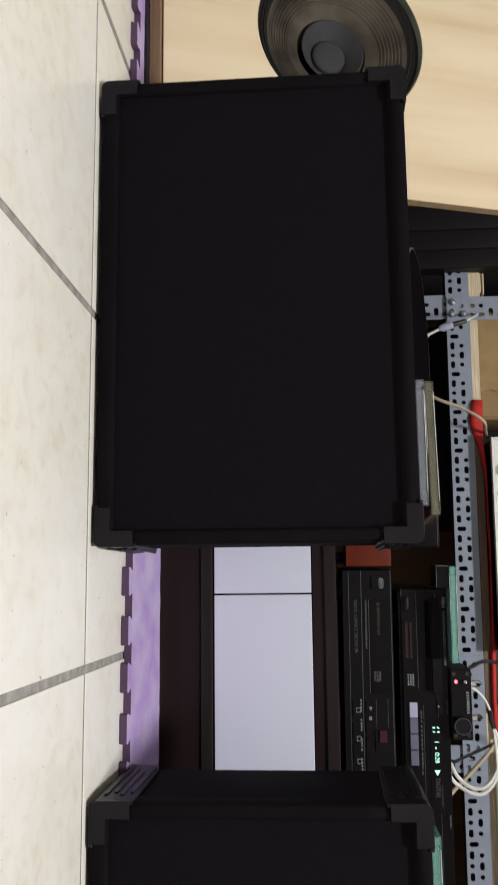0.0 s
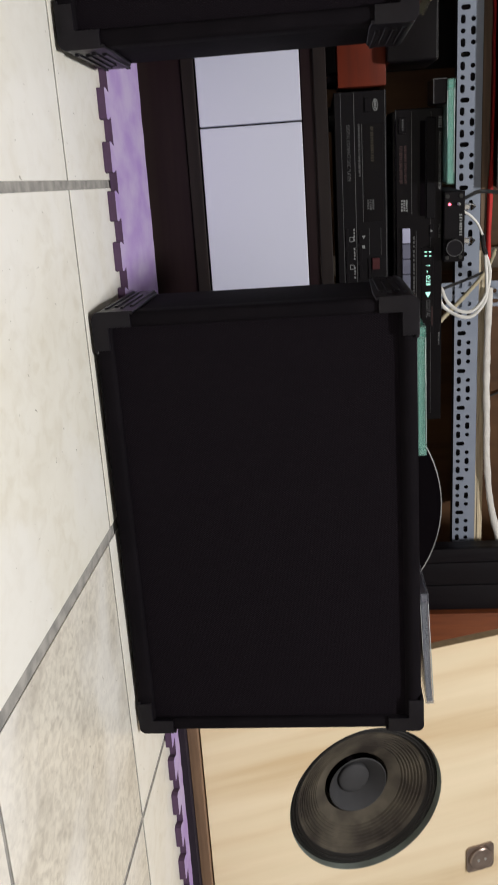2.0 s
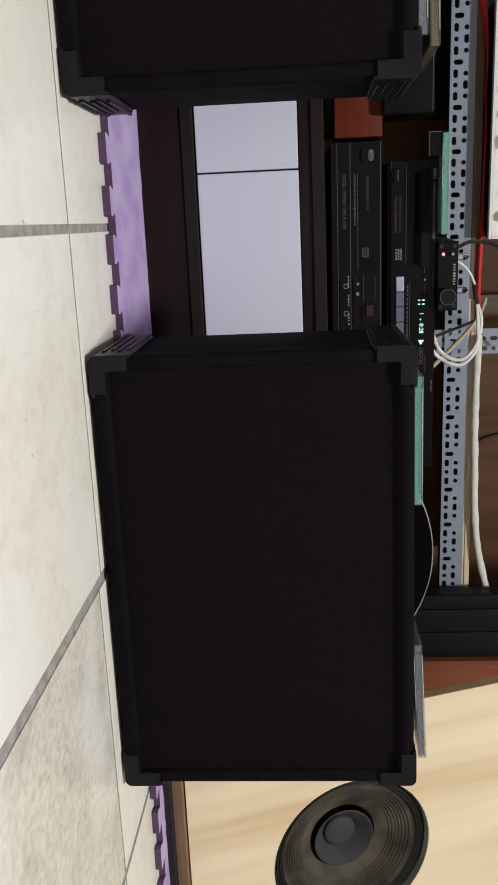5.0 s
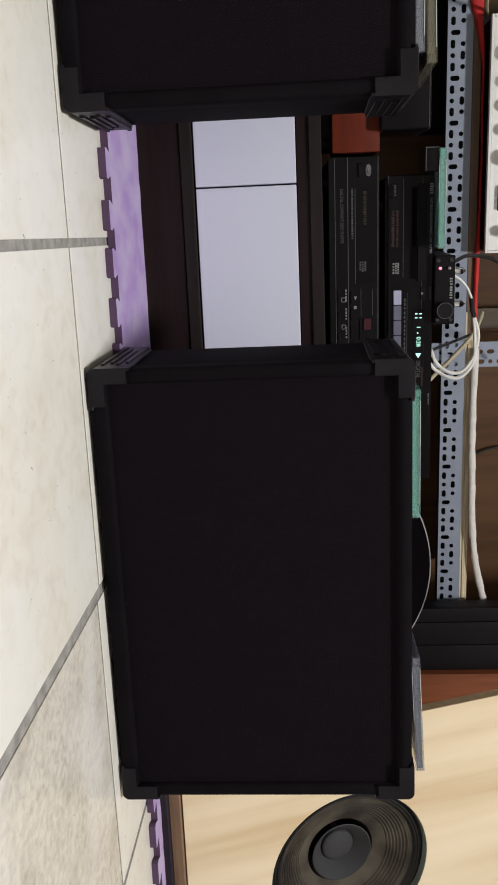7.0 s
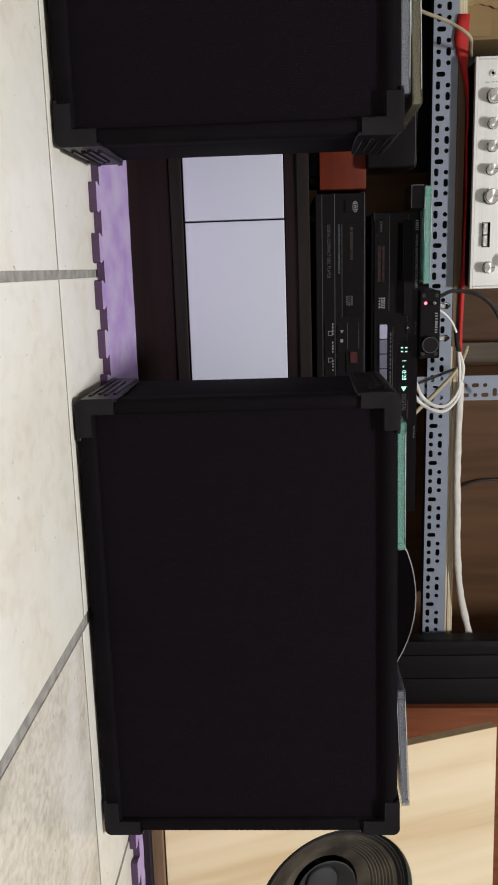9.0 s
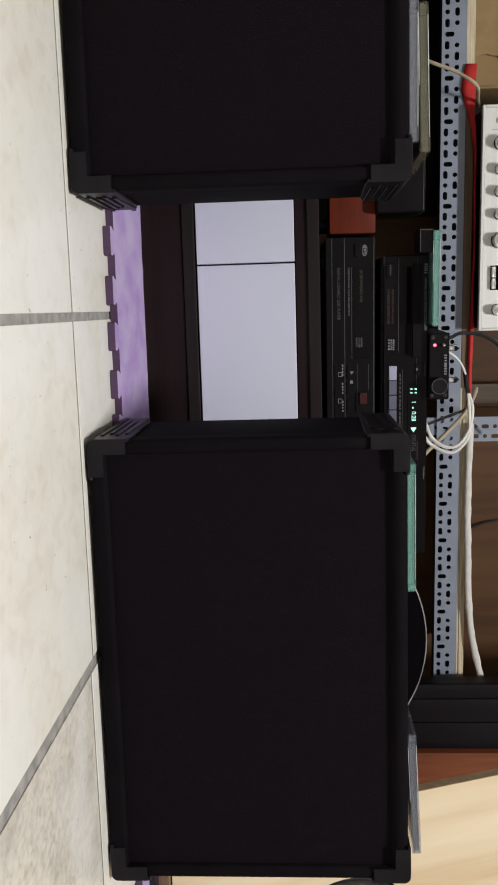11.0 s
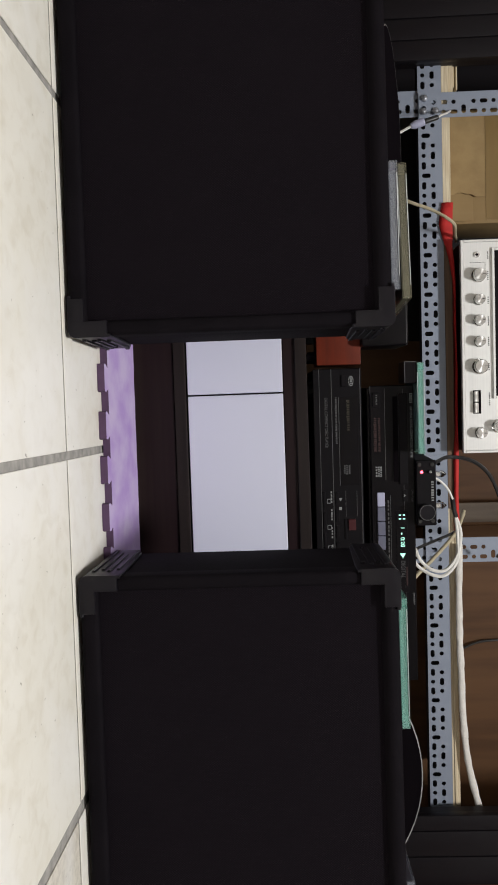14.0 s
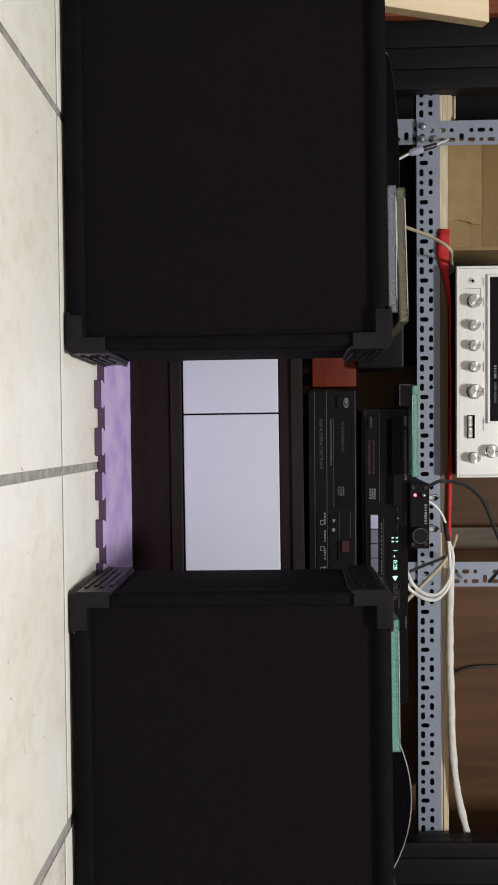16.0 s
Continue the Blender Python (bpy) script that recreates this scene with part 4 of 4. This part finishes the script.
# ---- silver stereo receiver on the shelf ----
def receiver():
    ob = thing("stereo_receiver", pose(0.1286, 1.745, 0.5140) @ Matrix.Scale(1.031, 4), "silver stereo receiver with turned aluminium knobs on the shelf", "stereo receiver")
    w, h = 0.352, 0.138
    part("case", box(B(), 0.002, w - 0.002, 0.010, 0.28, 0.003, h - 0.001, 0.001), ESPRESSO, ob)
    face = part("front_panel", box(B(), 0.004, w - 0.004, 0, 0.009, 0.0045, h - 0.004, 0.0008), SILVER, ob)
    for x0, x1, z0, z1 in ((0, w, 0, 0.0042), (0, w, h - 0.0042, h), (0, 0.0038, 0.0044, h - 0.0044), (w - 0.0038, w, 0.0044, h - 0.0044)):
        part("frame", box(B(), x0, x1, -0.002, 0.009, z0, z1, 0.0007), SILVER, ob)
    for x in (0.03, w - 0.03):
        part("foot", lathe(B(), [(0, -0.0062), (0.012, -0.0062), (0.012, 0.0032), (0, 0.0032)], 18, Matrix.Translation((x, 0.20, 0))), RUBBER, ob)
    # dark dial glass in a raised frame
    gx0, gx1, gz0, gz1 = 0.0145, 0.262, 0.0505, 0.126
    part("dial_glass", box(B(), gx0 + 0.004, gx1 - 0.004, -0.0010, 0.002, gz0 + 0.004, gz1 - 0.004), GLOSS, face, "dark tuning dial glass")
    for x0, x1, z0, z1 in ((gx0, gx1, gz0, gz0 + 0.0042), (gx0, gx1, gz1 - 0.0042, gz1), (gx0, gx0 + 0.0042, gz0 + 0.0043, gz1 - 0.0043), (gx1 - 0.0042, gx1, gz0 + 0.0043, gz1 - 0.0043)):
        part("dial_frame", box(B(), x0, x1, -0.0045, 0.002, z0, z1, 0.0006), SILVER, face)
    part("maker_mark", bars(B(), 0.165, 0.188, -0.0012, 0.0640, 0.0040, 5, 9), PRINT, face)
    words("lettering", "STEREO RECEIVER", 0.0046, pose(0.193, -0.0012, 0.0640), PRINT, face, 0.95)

    def knob(x, z, r, deep=0.017):
        m = Matrix.Translation((x, -0.0002, z)) @ FRONT
        k = part("knob", lathe(B(), [(r * 1.12, 0), (r * 1.12, 0.0022), (r, 0.0030), (r * 0.97, deep - 0.001), (r * 0.90, deep), (0, deep - 0.0004)], 36, m), CHROME, face, "turned aluminium knob")
        part("pointer", box(B(), x - 0.0004, x + 0.0004, -deep - 0.0008, -deep + 0.0006, z + r * 0.3, z + r * 0.85), PRINT_DIM, k)
        return k

    for x, r in ((0.058, 0.0105), (0.098, 0.0082), (0.132, 0.0082), (0.167, 0.0082), (0.208, 0.0115), (0.3185, 0.0085)):
        knob(x, 0.0292, r)
    knob(0.308, 0.0590, 0.0100)
    part("phone_jack", lathe(B(), [(0.0022, 0.0006), (0.0022, 0.002), (0.0048, 0.002), (0.0055, 0)], 20, Matrix.Translation((0.0245, 0, 0.0265)) @ FRONT), CHROME, face)
    part("jack_hole", disc_on_front(B(), 0.0245, -0.0003, 0.0265, 0.0030, 0.0004, 16), SHADE, face)
    part("switch_slot", box(B(), 0.2475, 0.2865, -0.0004, 0.002, 0.0175, 0.0305), SHADE, face)
    part("slide_switch", box(B(), 0.249, 0.2665, -0.007, -0.0005, 0.0180, 0.0250, 0.0006), CHROME, face)
    part("slide_switch", box(B(), 0.268, 0.2850, -0.007, -0.0005, 0.0180, 0.0250, 0.0006), CHROME, face)
    for k, (x, n) in enumerate(((0.020, 4), (0.052, 5), (0.094, 4), (0.126, 5), (0.160, 5), (0.203, 4), (0.252, 7))):
        part("small_print", bars(B(), x, x + 0.013 + 0.003 * (n - 4), -0.0002, 0.0445, 0.0018, n, 30 + k), PRINT_DIM, face)
    bm = B()
    box(bm, 0.037, 0.063, -0.0004, 0.0003, 0.0400, 0.0405)
    box(bm, 0.037, 0.0375, -0.0004, 0.0003, 0.0150, 0.0405)
    part("print_line", bm, PRINT_DIM, face)
    return ob


receiver()


def cardboard_box():
    ob = thing("cardboard_box", pose(-0.125, 1.865, 0.5074), "worn brown cardboard box on the shelf", "cardboard box")
    part("side", box(B(), 0, 0.205, 0, 0.16, 0, 0.19, 0.003, 2), CARD, ob)
    part("flap", box(B(), 0.001, 0.200, -0.004, -0.001, 0.0, 0.050, 0.001, m=pose(0, 0, 0.010, -5, 0, 0)), CARD, ob)
    rng = random.Random(12)
    torn = [(0.150 + 0.007 * k / 9 + rng.uniform(-0.004, 0.004), 0.002 + 0.075 * k / 9) for k in range(10)]
    part("torn_layer", prism(B(), [(0.004, 0.002)] + torn + [(0.006, 0.077)], 0.0048, 0.0066, FRONT), CARD_PALE, ob, "torn paler paper layer")
    part("tape", prism(B(), [(0.004, 0.079), (0.198, 0.079), (0.199, 0.120), (0.003, 0.121)], 0.0003, 0.0009, FRONT), CARD_TAPE, ob, "brown packing tape")
    return ob


cardboard_box()


# ---- red cloth along the shelf edge ----
def red_cloth():
    xs = [0.058, 0.075, 0.095, 0.115, 0.135, 0.160, 0.192, 0.222, 0.26, 0.30, 0.34, 0.388, 0.446, 0.496, 0.565, 0.634]
    low = [0.490, 0.487, 0.4845, 0.489, 0.4955, 0.5015, 0.5062, 0.508, 0.5072, 0.5085, 0.5092, 0.5078, 0.5072, 0.5035, 0.5030, 0.5030]
    bm = B()
    rows = []
    for x, lo in zip(xs, low):
        hi = 0.5084 + 0.0034 * min(1, max(0, (x - 0.13) / 0.10)) + 0.0009 * math.sin(x * 40) + 0.0006 * math.sin(x * 130)
        y = 1.7765 + 0.0012 * math.sin(x * 55)
        rows.append([bm.verts.new(p) for p in ((x, y, lo), (x, y - 0.0016, (lo + hi) / 2), (x, y, hi), (x, y + 0.012, hi + 0.0002), (x, 1.84, 0.5088))])
    for a, b in zip(rows, rows[1:]):
        for k in range(4):
            bm.faces.new((a[k], b[k], b[k + 1], a[k + 1]))
    ob = single("red_cloth", bm, RED, "strip of red cloth draped over the shelf edge", "cloth")
    mod = ob.modifiers.new("thickness", "SOLIDIFY")
    mod.thickness = 0.0010
    return ob


red_cloth()
single("wadding_roll", tube(B(), [(0.655, 1.776, 0.5105), (0.687, 1.772, 0.509), (0.747, 1.772, 0.508), (0.827, 1.772, 0.508), (0.888, 1.772, 0.510), (0.969, 1.772, 0.512), (1.05, 1.772, 0.520), (1.127, 1.772, 0.537), (1.17, 1.772, 0.548)], 0.0064, 12, 22, 0.75, 0.20), FELT, "roll of white wadding along the shelf edge", "wadding")


place[0] = PLAYERS


# ---- cables ----
def cable(points, r, mat, label, rough=0.0):
    return single("cable", tube(B(), points, r, 8, 10, 1.0, rough), mat, label, "cable", "cables")


cable([(0.523, 1.612, 0.4100), (0.508, 1.640, 0.436), (0.497, 1.66, 0.462), (0.492, 1.68, 0.485), (0.499, 1.68, 0.522), (0.523, 1.68, 0.550), (0.565, 1.68, 0.568), (0.598, 1.69, 0.583), (0.624, 1.72, 0.597), (0.655, 1.78, 0.606), (0.690, 1.83, 0.598)], 0.0032, WIRE_BLACK, "black cable running up from the small amplifier")
for dx, dz in ((0.0, 0.0), (0.008, -0.005)):
    cable([(0.612 + dx, 1.50, 0.399), (0.622 + dx, 1.56, 0.409 + dz), (0.648 + dx, 1.60, 0.423 + dz), (0.663 + dx, 1.60, 0.441), (0.663 + dx, 1.60, 0.462), (0.640 + dx, 1.60, 0.480), (0.606 + dx, 1.60, 0.486 + dz), (0.576, 1.60, 0.478)], 0.0027, WIRE_WHITE, "white cable looping beside the small amplifier")
cable([(0.624, 1.545, 0.399), (0.623, 1.58, 0.418), (0.621, 1.62, 0.447), (0.616, 1.65, 0.478), (0.612, 1.68, 0.502)], 0.0024, WIRE_BLACK, "black cable crossing behind the white cables")
cable([(0.578, 1.600, 0.479), (0.566, 1.585, 0.473), (0.555, 1.570, 0.469), (0.544, 1.556, 0.465)], 0.0036, WIRE_BLACK, "black sleeve joining white wires at the small amplifier")
cable([(0.508, 1.540, 0.432), (0.517, 1.543, 0.446), (0.530, 1.550, 0.458), (0.546, 1.556, 0.466)], 0.0018, WIRE_WHITE, "thin white wire at the small amplifier")
cable([(0.720, 1.63, 0.401), (0.686, 1.65, 0.420), (0.653, 1.65, 0.452), (0.611, 1.65, 0.489), (0.585, 1.70, 0.512)], 0.0026, WIRE_BEIGE, "clear speaker cable crossing behind the small amplifier")
cable([(0.720, 1.64, 0.401), (0.692, 1.66, 0.420), (0.659, 1.66, 0.452), (0.617, 1.66, 0.489), (0.590, 1.70, 0.512)], 0.0022, WIRE_BEIGE, "clear speaker cable crossing behind the small amplifier")
place[0] = RACK
cable([(0.050, 1.66, 0.345), (0.062, 1.70, 0.405), (0.072, 1.70, 0.427), (0.086, 1.70, 0.462), (0.107, 1.70, 0.494), (0.116, 1.76, 0.509), (0.121, 1.80, 0.5185)], 0.0028, WIRE_BEIGE, "clear speaker cable leading up to the shelf")
cable([(-0.030, 1.66, 0.300), (-0.036, 1.69, 0.395), (-0.042, 1.70, 0.409), (-0.048, 1.70, 0.421), (-0.052, 1.70, 0.430)], 0.0022, WIRE_WHITE, "white cable with a plug hanging before the rack")
plug = thing("cable_plug", pose(-0.0515, 1.70, 0.4270, 0, -16, 0), "grey plastic plug on a white cable", "plug")
part("sleeve", lathe(B(), [(0, 0), (0.0042, 0.001), (0.0066, 0.008), (0.0066, 0.022), (0.005, 0.024), (0, 0.024)], 18), LILAC, plug)
part("boot", lathe(B(), [(0, 0.024), (0.0045, 0.024), (0.0040, 0.046), (0.003, 0.048), (0, 0.048)], 18), WIRE_BLACK, plug)
cable([(-0.0645, 1.70, 0.473), (-0.0710, 1.710, 0.481), (-0.083, 1.74, 0.495), (-0.100, 1.785, 0.5092)], 0.0018, WIRE_WHITE, "white cable leading onto the shelf")
cable([(0.930, 2.052, 0.509), (0.927, 2.050, 0.562), (0.915, 2.050, 0.595), (0.910, 2.050, 0.630), (0.911, 2.052, 0.72)], 0.0026, WIRE_BLACK, "thin black cable on the plywood panel")
place[0] = ROOM


# ---- floor tiles ----
JOINTS = (-1.79, -1.42, -1.05, -0.685, -0.317, 0.065, 0.434, 0.798, 1.165, 1.52, 1.885, 2.25, 2.615, 2.90)
floor_ob = bpy.data.objects["floor"]
for a, b in zip(JOINTS, JOINTS[1:]):
    right = a > 0.79                    # laid a little out of line with the rest
    base, pitch = (1.1030, 0.3570) if right else (1.1150, 0.3720)
    gap = 0.0095 if a == 0.798 else 0.0075 if a == -0.317 else 0.0042
    half = (b - a) / 2
    meshes = []
    for mat in (TILE, TILE_WORN):
        bm = box(B(), gap - half, half - 0.0048, 0.0032 - pitch / 2, pitch / 2 - 0.0032, -0.0014, 0.0, 0.0006, 2)
        bmesh.ops.recalc_face_normals(bm, faces=bm.faces)
        me = bpy.data.meshes.new("tile")
        bm.to_mesh(me)
        bm.free()
        me.materials.append(mat)
        meshes.append(me)
    for j in range(-9, 4):
        cy = base + pitch * (j + 0.5)
        if Y0 < cy < Y1:
            ob = new("tile", meshes[1 if right and j < 0 else 0])
            ob.location = ((a + b) / 2, cy, 0)
            ob.parent = floor_ob
